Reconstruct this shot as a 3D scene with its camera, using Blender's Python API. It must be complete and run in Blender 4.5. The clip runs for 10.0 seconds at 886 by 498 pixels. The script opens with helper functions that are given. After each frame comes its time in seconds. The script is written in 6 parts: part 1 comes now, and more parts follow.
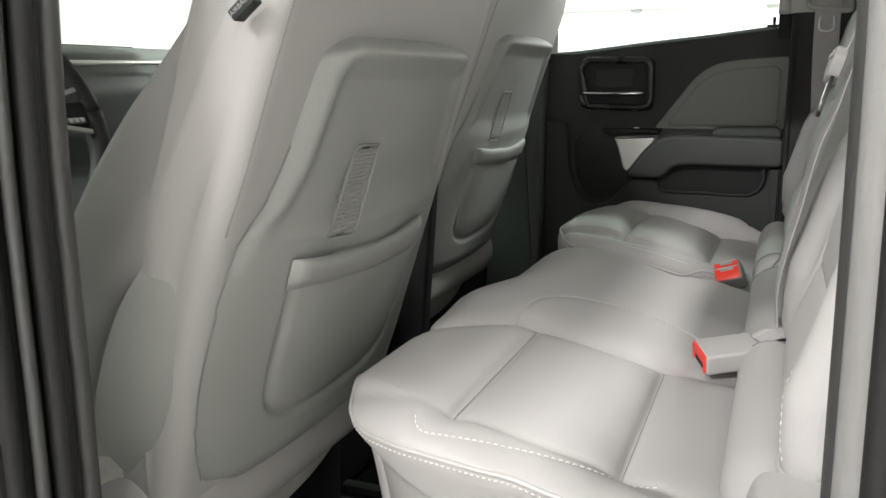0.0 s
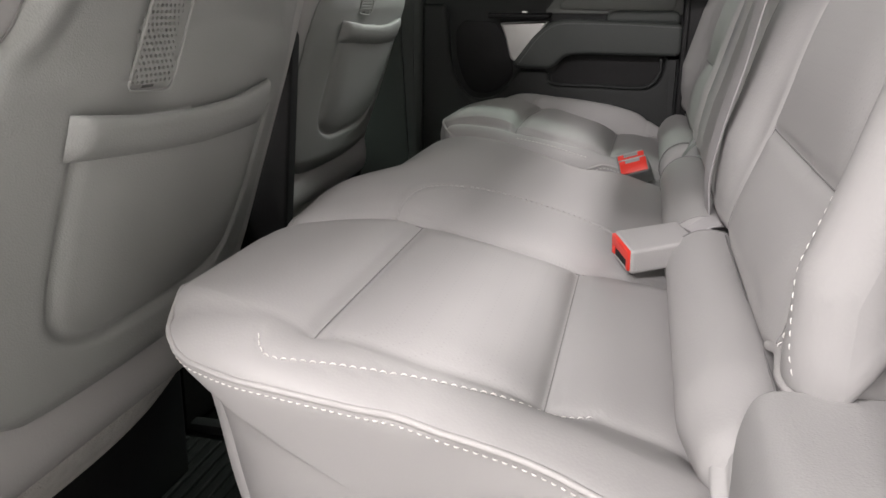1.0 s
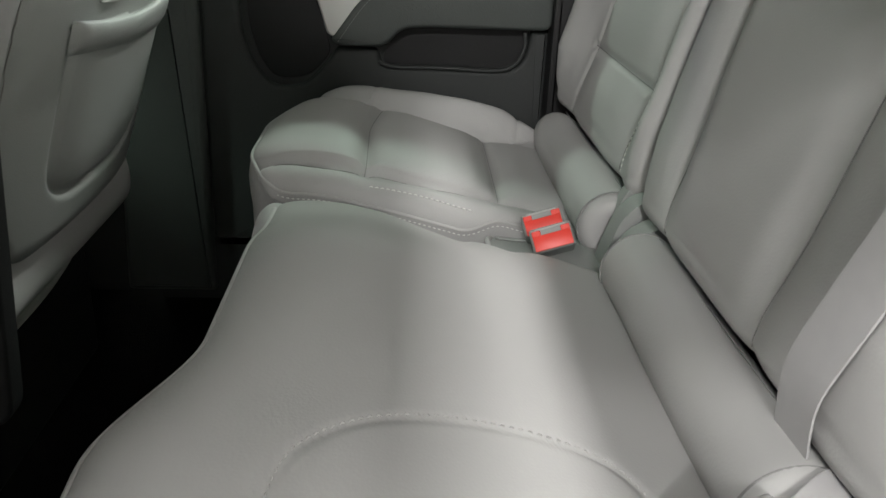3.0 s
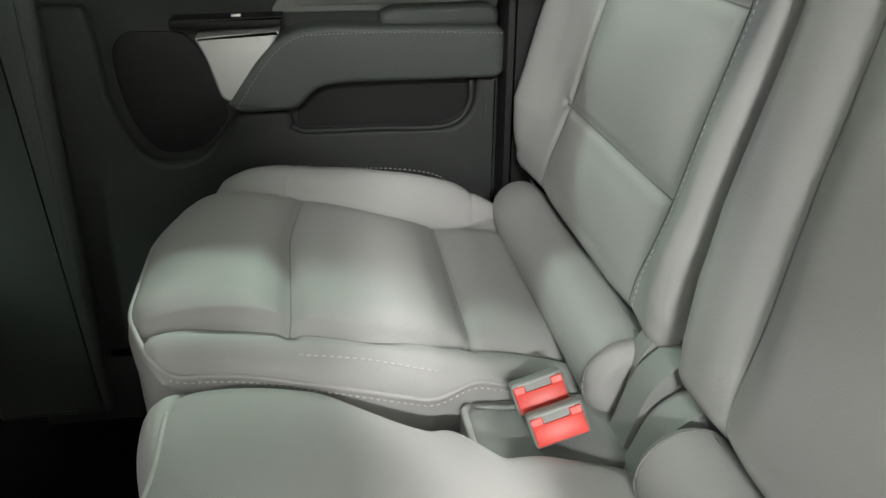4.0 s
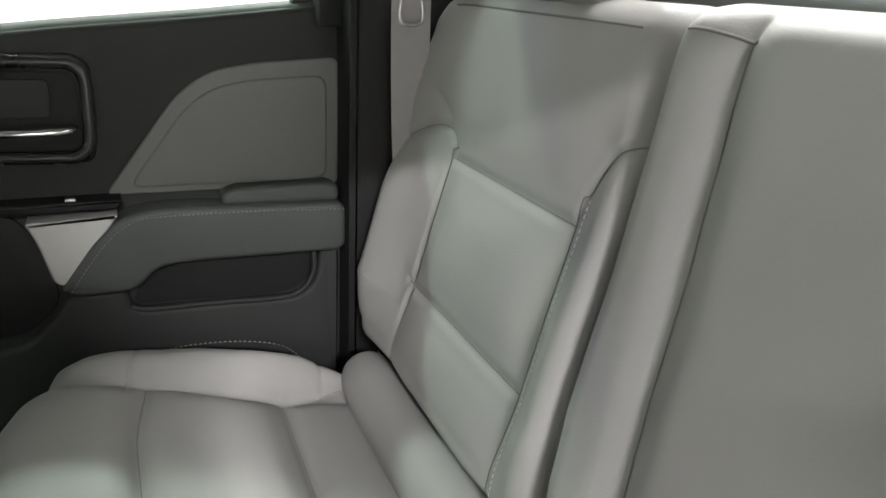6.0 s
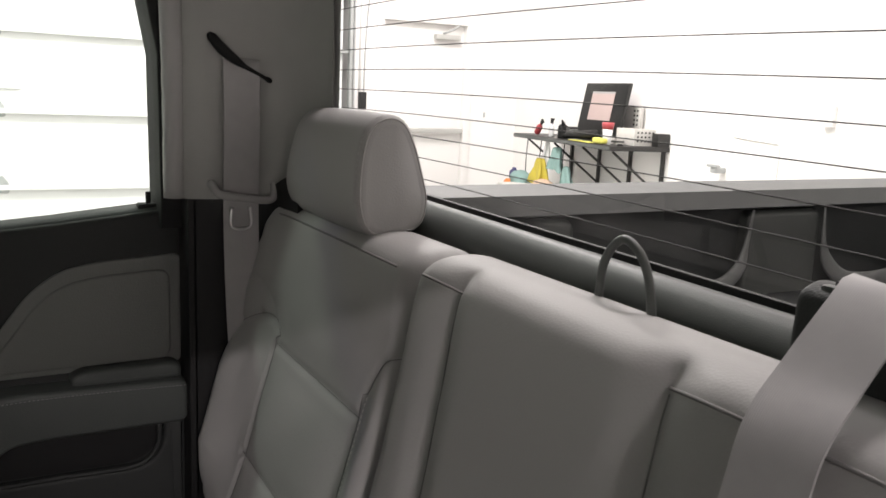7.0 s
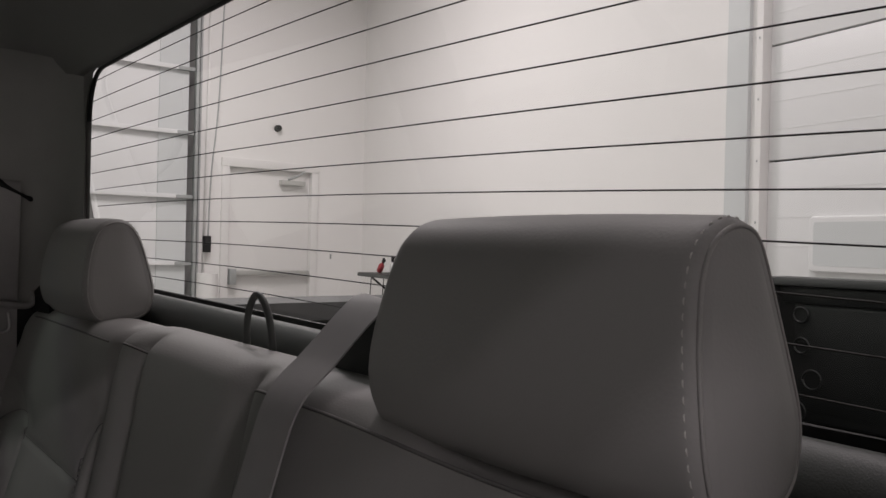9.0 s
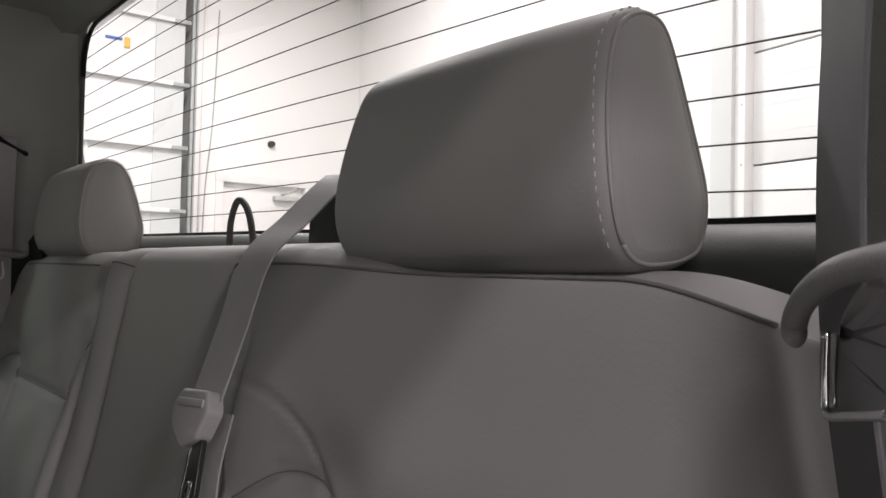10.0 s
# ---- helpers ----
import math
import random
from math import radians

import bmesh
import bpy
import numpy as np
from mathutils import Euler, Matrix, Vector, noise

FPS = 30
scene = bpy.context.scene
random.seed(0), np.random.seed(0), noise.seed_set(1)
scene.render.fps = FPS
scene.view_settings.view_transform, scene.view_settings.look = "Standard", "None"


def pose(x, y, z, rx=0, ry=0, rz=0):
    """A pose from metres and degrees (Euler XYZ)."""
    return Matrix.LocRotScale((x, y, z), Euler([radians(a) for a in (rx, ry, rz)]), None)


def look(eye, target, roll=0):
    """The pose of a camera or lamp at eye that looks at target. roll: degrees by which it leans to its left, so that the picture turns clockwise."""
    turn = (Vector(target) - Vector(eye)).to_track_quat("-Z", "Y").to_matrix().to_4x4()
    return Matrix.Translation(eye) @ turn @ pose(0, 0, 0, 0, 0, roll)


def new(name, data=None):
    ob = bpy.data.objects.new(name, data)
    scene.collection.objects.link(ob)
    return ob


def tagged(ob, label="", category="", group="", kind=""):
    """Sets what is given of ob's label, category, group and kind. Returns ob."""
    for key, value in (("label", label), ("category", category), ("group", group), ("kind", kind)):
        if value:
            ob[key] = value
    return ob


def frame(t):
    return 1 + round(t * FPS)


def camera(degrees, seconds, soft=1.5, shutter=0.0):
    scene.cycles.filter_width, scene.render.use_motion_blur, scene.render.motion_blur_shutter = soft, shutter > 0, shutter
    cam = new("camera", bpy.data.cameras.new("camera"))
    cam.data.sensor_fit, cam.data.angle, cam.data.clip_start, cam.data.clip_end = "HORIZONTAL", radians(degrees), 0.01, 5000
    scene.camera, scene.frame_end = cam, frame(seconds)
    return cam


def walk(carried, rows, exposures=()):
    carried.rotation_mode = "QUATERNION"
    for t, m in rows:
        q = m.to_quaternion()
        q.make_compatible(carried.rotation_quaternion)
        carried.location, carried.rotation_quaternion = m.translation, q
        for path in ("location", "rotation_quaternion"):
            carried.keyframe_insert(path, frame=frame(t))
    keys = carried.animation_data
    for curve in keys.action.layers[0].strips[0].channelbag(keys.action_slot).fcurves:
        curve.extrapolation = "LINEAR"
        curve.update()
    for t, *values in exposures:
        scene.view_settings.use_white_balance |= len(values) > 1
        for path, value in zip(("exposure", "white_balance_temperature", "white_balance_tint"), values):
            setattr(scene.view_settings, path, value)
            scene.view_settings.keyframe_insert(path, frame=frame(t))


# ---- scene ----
cam = camera(56.4, 10.0, shutter=0.1)
PATH = [
    (0, (-1.304, 0.136, 0.715), (0.511, 0.873, 0.31), -0.4),
    (0.5, (-1.176, 0.161, 0.651), (0.696, 0.743, 0.252), 0.3),
    (1, (-1.104, 0.202, 0.619), (0.76, 0.638, 0.038), 0.8),
    (1.5, (-1.057, 0.254, 0.657), (0.791, 0.518, -0.061), 1.9),
    (2, (-0.946, 0.302, 0.687), (0.907, 0.417, -0.055), 2.6),
    (2.5, (-0.779, 0.347, 0.693), (1.067, 0.346, -0.077), 2.4),
    (2.7, (-0.713, 0.367, 0.695), (1.135, 0.311, -0.068), 2.9),
    (3.8, (-0.351, 0.368, 0.763), (1.433, 0.133, -0.11), 0.1),
    (4, (-0.3, 0.378, 0.775), (1.479, 0.088, -0.091), 0.3),
    (4.5, (-0.221, 0.391, 0.783), (1.538, -0.029, -0.071), 1.3),
    (5, (-0.193, 0.403, 0.759), (1.548, -0.129, -0.069), 1.3),
    (5.2, (-0.195, 0.402, 0.767), (1.54, -0.161, -0.052), 1.3),
    (6.3, (-0.335, 0.403, 0.929), (1.422, -0.377, 0.378), 2.5),
    (6.5, (-0.366, 0.394, 0.963), (1.387, -0.429, 0.464), 2.2),
    (6.6, (-0.383, 0.386, 0.97), (1.373, -0.45, 0.502), 2.2),
    (7, (-0.462, 0.374, 1.011), (1.256, -0.582, 0.643), 2.5),
    (7.5, (-0.556, 0.348, 1.042), (1.105, -0.751, 0.86), 2.2),
    (8, (-0.626, 0.341, 1.035), (0.983, -0.845, 0.963), 1.9),
    (8.5, (-0.683, 0.323, 1.006), (0.909, -0.886, 0.967), 1.5),
    (9, (-0.741, 0.308, 0.961), (0.836, -0.922, 0.953), 1.4),
    (9.5, (-0.781, 0.314, 0.913), (0.786, -0.93, 0.931), 1.1),
    (10, (-0.799, 0.318, 0.837), (0.771, -0.921, 0.893), 1.2),
]
walk(cam, [(t, look(eye, target, roll)) for t, eye, target, roll in PATH],
     exposures=[(0, .60, 6500, 5), (.5, .60, 6600, 8), (1, .42, 6500, 11), (2, .37, 6500, 6), (2.5, .45, 6400, 4), (4, 1.1, 6400, 0), (5.2, 1.07, 6400, 2), (6.5, 1.05, 6400, 9), (7, -.3, 6650, 13), (7.5, -1.33, 6650, 14), (8.5, -1.88, 6650, 15), (9.2, -1.88, 6550, 16), (10, -.84, 6500, 14)])

# ---- light ----
world = bpy.data.worlds.new("shop_air")
scene.world = world
world.use_nodes = True
world.node_tree.nodes["Background"].inputs[0].default_value = (0.9, 0.95, 1.0, 1)
world.node_tree.nodes["Background"].inputs[1].default_value = 0.02


def strip_lamp(x, y, z, size_x, size_y, watts, colour=(1.0, 0.955, 0.95)):
    """Light of an added, unseen ceiling strip fixture, shining straight down."""
    data = bpy.data.lights.new("strip_light", "AREA")
    data.shape, data.size, data.size_y, data.energy, data.color = "RECTANGLE", size_x, size_y, watts, colour
    ob = new("strip_light", data)
    ob.location = (x, y, z)
    return ob


WARM, COOL = (1.0, .94, .955), (.86, 1.0, .90)
# Unseen lamps: some follow shadow edges, the rest are added fill.
LAMPS = [(-3.1, 1.9, 0, 112, WARM), (-4.1, 2.5, 0, 88, WARM), (-7.6, 1.2, 0, 620, WARM), (-7.6, 6.0, 0, 200, WARM), (3.8, -1.0, 0, 115, COOL), (3.8, 2.9, 0, 105, COOL), (-1.0, 6.4, 0, 320, COOL), (1.0, -1.5, 90, 150, WARM), (4.5, -2.0, 90, 300, WARM)]
LAMP_Z = 4.1
for lx, ly, turn, watts, colour in LAMPS:
    strip_lamp(lx, ly, LAMP_Z - 0.09, *((1.2, 0.3) if turn else (0.3, 1.2)), watts, colour)


# ---- materials ----
def material(name, colour, rough=0.5, metal=0.0, grain=0.0, grain_scale=300.0, mottle=0.0, mottle_scale=9.0, voronoi=False,
             coat=0.0, spec=0.5, distance=0.002, vary=0.0):
    m = bpy.data.materials.new(name)
    m.use_nodes = True
    nt = m.node_tree
    b = nt.nodes["Principled BSDF"]
    b.inputs["Base Color"].default_value = (*colour, 1)
    b.inputs["Roughness"].default_value = rough
    b.inputs["Metallic"].default_value = metal
    b.inputs["Specular IOR Level"].default_value = spec
    b.inputs["Coat Weight"].default_value = coat
    co = nt.nodes.new("ShaderNodeTexCoord")
    if mottle or vary:
        n = nt.nodes.new("ShaderNodeTexNoise")
        n.inputs["Scale"].default_value, n.inputs["Detail"].default_value = mottle_scale, 5
        nt.links.new(co.outputs["Object"], n.inputs["Vector"])
        ramp = nt.nodes.new("ShaderNodeMix")
        ramp.data_type = "RGBA"
        ramp.inputs[6].default_value = (*[c * (1 - mottle) for c in colour], 1)
        ramp.inputs[7].default_value = (*[min(1, c * (1 + mottle)) for c in colour], 1)
        nt.links.new(n.outputs["Fac"], ramp.inputs[0])
        nt.links.new(ramp.outputs[2], b.inputs["Base Color"])
        rr = nt.nodes.new("ShaderNodeMapRange")
        rr.inputs["To Min"].default_value, rr.inputs["To Max"].default_value = max(0, rough - 0.08), min(1, rough + 0.08)
        nt.links.new(n.outputs["Fac"], rr.inputs["Value"])
        nt.links.new(rr.outputs[0], b.inputs["Roughness"])
    if grain:
        g = nt.nodes.new("ShaderNodeTexVoronoi" if voronoi else "ShaderNodeTexNoise")
        g.inputs["Scale"].default_value = grain_scale
        nt.links.new(co.outputs["Object"], g.inputs["Vector"])
        bump = nt.nodes.new("ShaderNodeBump")
        bump.inputs["Strength"].default_value, bump.inputs["Distance"].default_value = grain, distance
        nt.links.new(g.outputs["Distance" if voronoi else "Fac"], bump.inputs["Height"])
        nt.links.new(bump.outputs[0], b.inputs["Normal"])
    return m


def perforated(name, colour):
    """Leather with rows of pin holes."""
    m = material(name, colour, 0.6, spec=.36, mottle=0.05, grain=0.09, grain_scale=420, voronoi=True, distance=0.001)
    nt = m.node_tree
    b = nt.nodes["Principled BSDF"]
    co = nt.nodes["Texture Coordinate"]
    v = nt.nodes.new("ShaderNodeTexVoronoi")
    v.inputs["Scale"].default_value, v.inputs["Randomness"].default_value = 210, 0.0
    turn = nt.nodes.new("ShaderNodeMapping")
    turn.inputs["Rotation"].default_value = (0.0, 0.0, 0.78)
    nt.links.new(co.outputs["Object"], turn.inputs[0])
    nt.links.new(turn.outputs[0], v.inputs["Vector"])
    mr = nt.nodes.new("ShaderNodeMapRange")
    mr.inputs["From Min"].default_value, mr.inputs["From Max"].default_value = 0.12, 0.2
    mr.inputs["To Min"].default_value, mr.inputs["To Max"].default_value = 0.9, 1.0
    nt.links.new(v.outputs["Distance"], mr.inputs["Value"])
    old = b.inputs["Base Color"].links[0].from_socket
    mix = nt.nodes.new("ShaderNodeVectorMath")
    mix.operation = "SCALE"
    nt.links.new(old, mix.inputs[0])
    nt.links.new(mr.outputs[0], mix.inputs["Scale"])
    nt.links.new(mix.outputs[0], b.inputs["Base Color"])
    return m


def webbing(name, colour):
    """Woven belt with ribs that run along it."""
    m = material(name, colour, 0.62, mottle=0.08, mottle_scale=60)
    nt = m.node_tree
    b = nt.nodes["Principled BSDF"]
    uv = nt.nodes.new("ShaderNodeUVMap")
    w = nt.nodes.new("ShaderNodeTexWave")
    w.inputs["Scale"].default_value, w.inputs["Distortion"].default_value = 11.0, 0.3
    nt.links.new(uv.outputs[0], w.inputs["Vector"])
    bump = nt.nodes.new("ShaderNodeBump")
    bump.inputs["Strength"].default_value, bump.inputs["Distance"].default_value = 0.14, 0.0004
    nt.links.new(w.outputs["Fac"], bump.inputs["Height"])
    nt.links.new(bump.outputs[0], b.inputs["Normal"])
    return m


def glass(name, tint, gloss=0.03):
    m = bpy.data.materials.new(name)
    m.use_nodes = True
    nt = m.node_tree
    nt.nodes.remove(nt.nodes["Principled BSDF"])
    t = nt.nodes.new("ShaderNodeBsdfTransparent")
    t.inputs[0].default_value = (*tint, 1)
    g = nt.nodes.new("ShaderNodeBsdfGlossy")
    g.inputs["Roughness"].default_value = 0.02
    lw = nt.nodes.new("ShaderNodeLayerWeight")
    lw.inputs[0].default_value = 0.5
    pw = nt.nodes.new("ShaderNodeMath")
    pw.operation = "POWER"
    pw.inputs[1].default_value = 4.0
    nt.links.new(lw.outputs["Facing"], pw.inputs[0])
    fr = nt.nodes.new("ShaderNodeMapRange")
    fr.inputs["To Min"].default_value, fr.inputs["To Max"].default_value = gloss, 0.7
    nt.links.new(pw.outputs[0], fr.inputs["Value"])
    mix = nt.nodes.new("ShaderNodeMixShader")
    nt.links.new(fr.outputs[0], mix.inputs[0])
    nt.links.new(t.outputs[0], mix.inputs[1])
    nt.links.new(g.outputs[0], mix.inputs[2])
    nt.links.new(mix.outputs[0], nt.nodes["Material Output"].inputs[0])
    return m


def glowing(name, colour, strength):
    m = bpy.data.materials.new(name)
    m.use_nodes = True
    b = m.node_tree.nodes["Principled BSDF"]
    b.inputs["Emission Color"].default_value = (*colour, 1)
    b.inputs["Emission Strength"].default_value = strength
    return m


LEATHER_C = (0.365, 0.358, 0.350)
leather = material("grey_leather", LEATHER_C, 0.58, spec=.38, mottle=0.05, mottle_scale=7, grain=0.09, grain_scale=420, voronoi=True, distance=0.001)
leather_perf = perforated("perforated_leather", LEATHER_C)
stitch_m = material("pale_thread", (0.68, 0.67, 0.64), 0.7, grain=0.3, grain_scale=900)
piping_m = material("leather_piping", (0.38, 0.37, 0.36), 0.5, grain=0.2, grain_scale=500)
shell_m = material("grey_moulded_plastic", (0.262, 0.268, 0.257), 0.55, mottle=0.04, grain=0.3, grain_scale=650, voronoi=True, distance=0.0006)
felt_m = material("pale_grey_carpet", (0.60, 0.585, 0.55), 0.95, mottle=0.18, mottle_scale=70, grain=0.9, grain_scale=520, distance=0.004, spec=0.1)
trim_light = material("light_grey_trim", (0.355, 0.35, 0.342), 0.6, mottle=0.04, grain=0.25, grain_scale=700, voronoi=True, distance=0.0006)
trim_dark = material("charcoal_plastic", (0.025, 0.027, 0.026), 0.6, spec=.3, mottle=0.08, grain=0.3, grain_scale=600, voronoi=True, distance=0.0006)
trim_mid = material("dark_grey_leatherette", (0.052, 0.058, 0.054), 0.55, spec=.35, mottle=0.06, grain=0.3, grain_scale=480, voronoi=True, distance=0.001)
insert_m = material("door_insert_cloth", (0.185, 0.19, 0.183), 0.65, mottle=0.06, grain=0.3, grain_scale=480, voronoi=True, distance=0.001)
black_m = material("black_plastic", (0.009, 0.009, 0.009), 0.55, spec=.25, mottle=0.1, grain=0.15, grain_scale=500)
black_gloss = material("satin_black_plastic", (0.02, 0.02, 0.02), 0.28, mottle=0.05)
rubber_m = material("black_rubber", (0.014, 0.014, 0.014), 0.65, spec=.25, mottle=0.15, mottle_scale=25, grain=0.2, grain_scale=300)
seal_grey = material("grey_seal_rubber", (0.038, 0.038, 0.037), 0.45, mottle=0.1, mottle_scale=20, grain=0.15, grain_scale=300)
carpet_m = material("black_carpet", (0.007, 0.0068, 0.0066), 0.95, mottle=0.3, mottle_scale=60, grain=0.9, grain_scale=420, distance=0.004, spec=0.04)
headliner_m = material("headliner_cloth", (0.27, 0.27, 0.26), 0.9, mottle=0.05, mottle_scale=30, grain=0.4, grain_scale=900, spec=0.15)
pillar_m = material("pillar_cloth", (0.36, 0.36, 0.345), 0.9, mottle=0.05, mottle_scale=30, grain=0.4, grain_scale=900, spec=0.15)
shelf_m = material("dark_grey_shelf_plastic", (0.085, 0.09, 0.086), 0.5, spec=.4, mottle=0.06, mottle_scale=12, grain=0.12, grain_scale=900)
belt_m = webbing("grey_webbing", (0.36, 0.35, 0.35))
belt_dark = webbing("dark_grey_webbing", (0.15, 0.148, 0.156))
chrome_m = material("chrome", (0.75, 0.75, 0.76), 0.12, metal=1.0, mottle=0.05)
satin_m = material("satin_silver", (0.55, 0.55, 0.53), 0.38, metal=0.55, mottle=0.04, grain=0.05, grain_scale=900)
red_m = material("red_button_plastic", (0.72, 0.045, 0.03), 0.4, mottle=0.05, spec=0.4)
tongue_m = material("stamped_steel", (0.6, 0.6, 0.6), 0.3, metal=1.0, mottle=0.1, mottle_scale=40)
rear_glass = glass("pale_tinted_glass", (0.86, 0.86, 0.85))
side_glass = glass("privacy_tinted_glass", (0.86, 0.91, 0.875))
clear_glass = glass("clear_glass", (0.9, 0.93, 0.91))
visor_m = glass("smoked_violet_acrylic", (0.2, 0.19, 0.32))
# darker than the leather: the shade of creases and gaps is in the colour
seam_m = material("shadowed_seam", (0.20, 0.196, 0.192), 0.8)
line_m = material("defroster_line", (0.02, 0.018, 0.016), 0.6)
paint_m = material("dark_body_paint", (0.02, 0.021, 0.022), 0.25, coat=0.6, mottle=0.1)
railcap_m = material("rail_cap_plastic", (0.085, 0.088, 0.086), 0.6, mottle=0.12, mottle_scale=14, grain=0.3, grain_scale=400)
# bed paint made paler to hold the light on the pressed columns
column_m = material("lit_satin_bed_paint", (0.036, 0.039, 0.036), 0.45, spec=.5, mottle=0.2, mottle_scale=8)
liner_m = material("black_bed_paint", (0.012, 0.0135, 0.013), 0.46, spec=.5, mottle=0.25, mottle_scale=8)
wall_m = material("white_wall_paint", (0.85, 0.835, 0.82), 0.6, mottle=0.025, mottle_scale=1.6, grain=0.1, grain_scale=60)
door_m = material("white_door_paint", (0.80, 0.785, 0.77), 0.45, mottle=0.03, mottle_scale=2)
garage_m = material("white_garage_door_steel", (0.82, 0.82, 0.82), 0.4, mottle=0.03, mottle_scale=2)
steel_m = material("galvanised_steel", (0.42, 0.435, 0.43), 0.5, metal=0.35, mottle=0.2, mottle_scale=15)
shaft_m = material("blue_grey_jamb_paint", (0.67, 0.69, 0.69), 0.55, mottle=0.04, mottle_scale=2)
concrete_m = material("sealed_concrete", (0.45, 0.44, 0.42), 0.35, mottle=0.25, mottle_scale=1.4, grain=0.1, grain_scale=40)
black_steel = material("black_steel", (0.02, 0.019, 0.018), 0.45, mottle=0.1)
ceiling_m = material("white_ceiling_panel", (0.75, 0.75, 0.74), 0.7, mottle=0.03, mottle_scale=2)


# ---- building helpers ----
def mesh_of(verts, faces, smooth=True, name="mesh"):
    me = bpy.data.meshes.new(name)
    me.from_pydata([tuple(map(float, v)) for v in verts], [], faces)
    me.update()
    if smooth:
        me.shade_smooth()
    return me


def put(name, me, mat, parent=None, label=""):
    ob = new(name, me)
    if mat is not None:
        me.materials.append(mat)
    if parent is not None:
        ob.parent = parent
    if label:
        ob["label"] = label
    return ob


def part(name, bm, mat, parent, label="", smooth=True):
    me = bpy.data.meshes.new(name)
    bm.to_mesh(me)
    bm.free()
    if smooth:
        me.shade_smooth()
        flat = [len(p.vertices) > 4 for p in me.polygons]
        me.polygons.foreach_set("use_smooth", [not v for v in flat])
        me.set_sharp_from_angle(angle=radians(40))
    return put(name, me, mat, parent, label)


def thing(name, label, category, group="", kind="", at=(0, 0, 0)):
    ob = new(name)
    ob.location = at
    ob.empty_display_size = 0.05
    return tagged(ob, label, category, group, kind)


def bm_box(x0, x1, y0, y1, z0, z1, bevel=0.0, seg=2, bm=None):
    own = bm is None
    bm = bm or bmesh.new()
    r = bmesh.ops.create_cube(bm, size=1)
    for v in r["verts"]:
        v.co = Vector((x0 + (v.co.x + .5) * (x1 - x0), y0 + (v.co.y + .5) * (y1 - y0), z0 + (v.co.z + .5) * (z1 - z0)))
    if bevel:
        es = list({e for v in r["verts"] for e in v.link_edges})
        bmesh.ops.bevel(bm, geom=es, offset=bevel, segments=seg, profile=0.6, affect="EDGES")
    return bm


def bm_prism(poly, axis, a0, a1, bevel=0.0, seg=3):
    """A polygon in the two other axes, drawn out along one axis."""
    bm = bmesh.new()

    def at(p, a):
        return {"x": (a, p[0], p[1]), "y": (p[0], a, p[1]), "z": (p[0], p[1], a)}[axis]
    P = np.array(poly, float)
    area = .5 * np.sum(P[:, 0] * np.roll(P[:, 1], -1) - np.roll(P[:, 0], -1) * P[:, 1])
    e1, e0 = np.roll(P, -1, 0) - P, P - np.roll(P, 1, 0)
    nn = [np.stack([e[:, 1], -e[:, 0]], 1) / (np.linalg.norm(e, axis=1)[:, None] + 1e-9) for e in (e0, e1)]
    nv = nn[0] + nn[1]
    nv /= np.maximum(np.linalg.norm(nv, axis=1)[:, None], .5)
    nv *= -1 if area > 0 else 1
    way = 1 if a1 > a0 else -1
    loops = [(0.0, a0)]
    if bevel:
        for th in np.linspace(0, math.pi / 2, seg + 2):
            loops.append((bevel * (1 - math.cos(th)), a1 - way * bevel * (1 - math.sin(th))))
    else:
        loops.append((0.0, a1))
    rings = [[bm.verts.new(at(p + nv[i] * d, a)) for i, p in enumerate(P)] for d, a in loops]
    n = len(P)
    bm.faces.new(rings[0])
    bm.faces.new(rings[-1][::-1])
    for r0, r1 in zip(rings[:-1], rings[1:]):
        for i in range(n):
            bm.faces.new((r0[i], r1[i], r1[(i + 1) % n], r0[(i + 1) % n]))
    bmesh.ops.recalc_face_normals(bm, faces=bm.faces)
    return bm


def rounded(poly, radii, n=6):
    """A polygon with its corners rounded."""
    out = []
    m = len(poly)
    if not hasattr(radii, "__len__"):
        radii = [radii] * m
    for i in range(m):
        p, a, b = (Vector((*poly[j % m], 0)) for j in (i, i - 1, i + 1))
        r = radii[i]
        da, db = (a - p), (b - p)
        k = min(r, da.length * .48, db.length * .48)
        if k < 1e-5:
            out.append((p.x, p.y))
            continue
        s, e = p + da.normalized() * k, p + db.normalized() * k
        for t in np.linspace(0, 1, n):
            q = s * (1 - t) ** 2 + p * 2 * t * (1 - t) + e * t ** 2
            out.append((q.x, q.y))
    return out


def smooth_path(pts, step, ring=False):
    """Points along a Catmull-Rom curve through pts, evenly spaced."""
    p = np.array(pts, float)
    p = np.vstack([p[-2], p, p[1]]) if ring else np.vstack([2 * p[0] - p[1], p, 2 * p[-1] - p[-2]])
    out = []
    for i in range(1, len(p) - 2):
        for t in np.linspace(0, 1, 24, endpoint=False):
            a, b, c, d = p[i - 1:i + 3]
            out.append(.5 * (2 * b + (c - a) * t + (2 * a - 5 * b + 4 * c - d) * t ** 2 + (3 * b - a - 3 * c + d) * t ** 3))
    out.append(p[-2])
    out = np.array(out)
    s = np.r_[0, np.cumsum(np.linalg.norm(np.diff(out, axis=0), axis=1))]
    n = max(2, int(round(s[-1] / step)) + 1)
    w = np.linspace(0, s[-1], n)
    return np.stack([np.interp(w, s, out[:, k]) for k in range(out.shape[1])], 1)


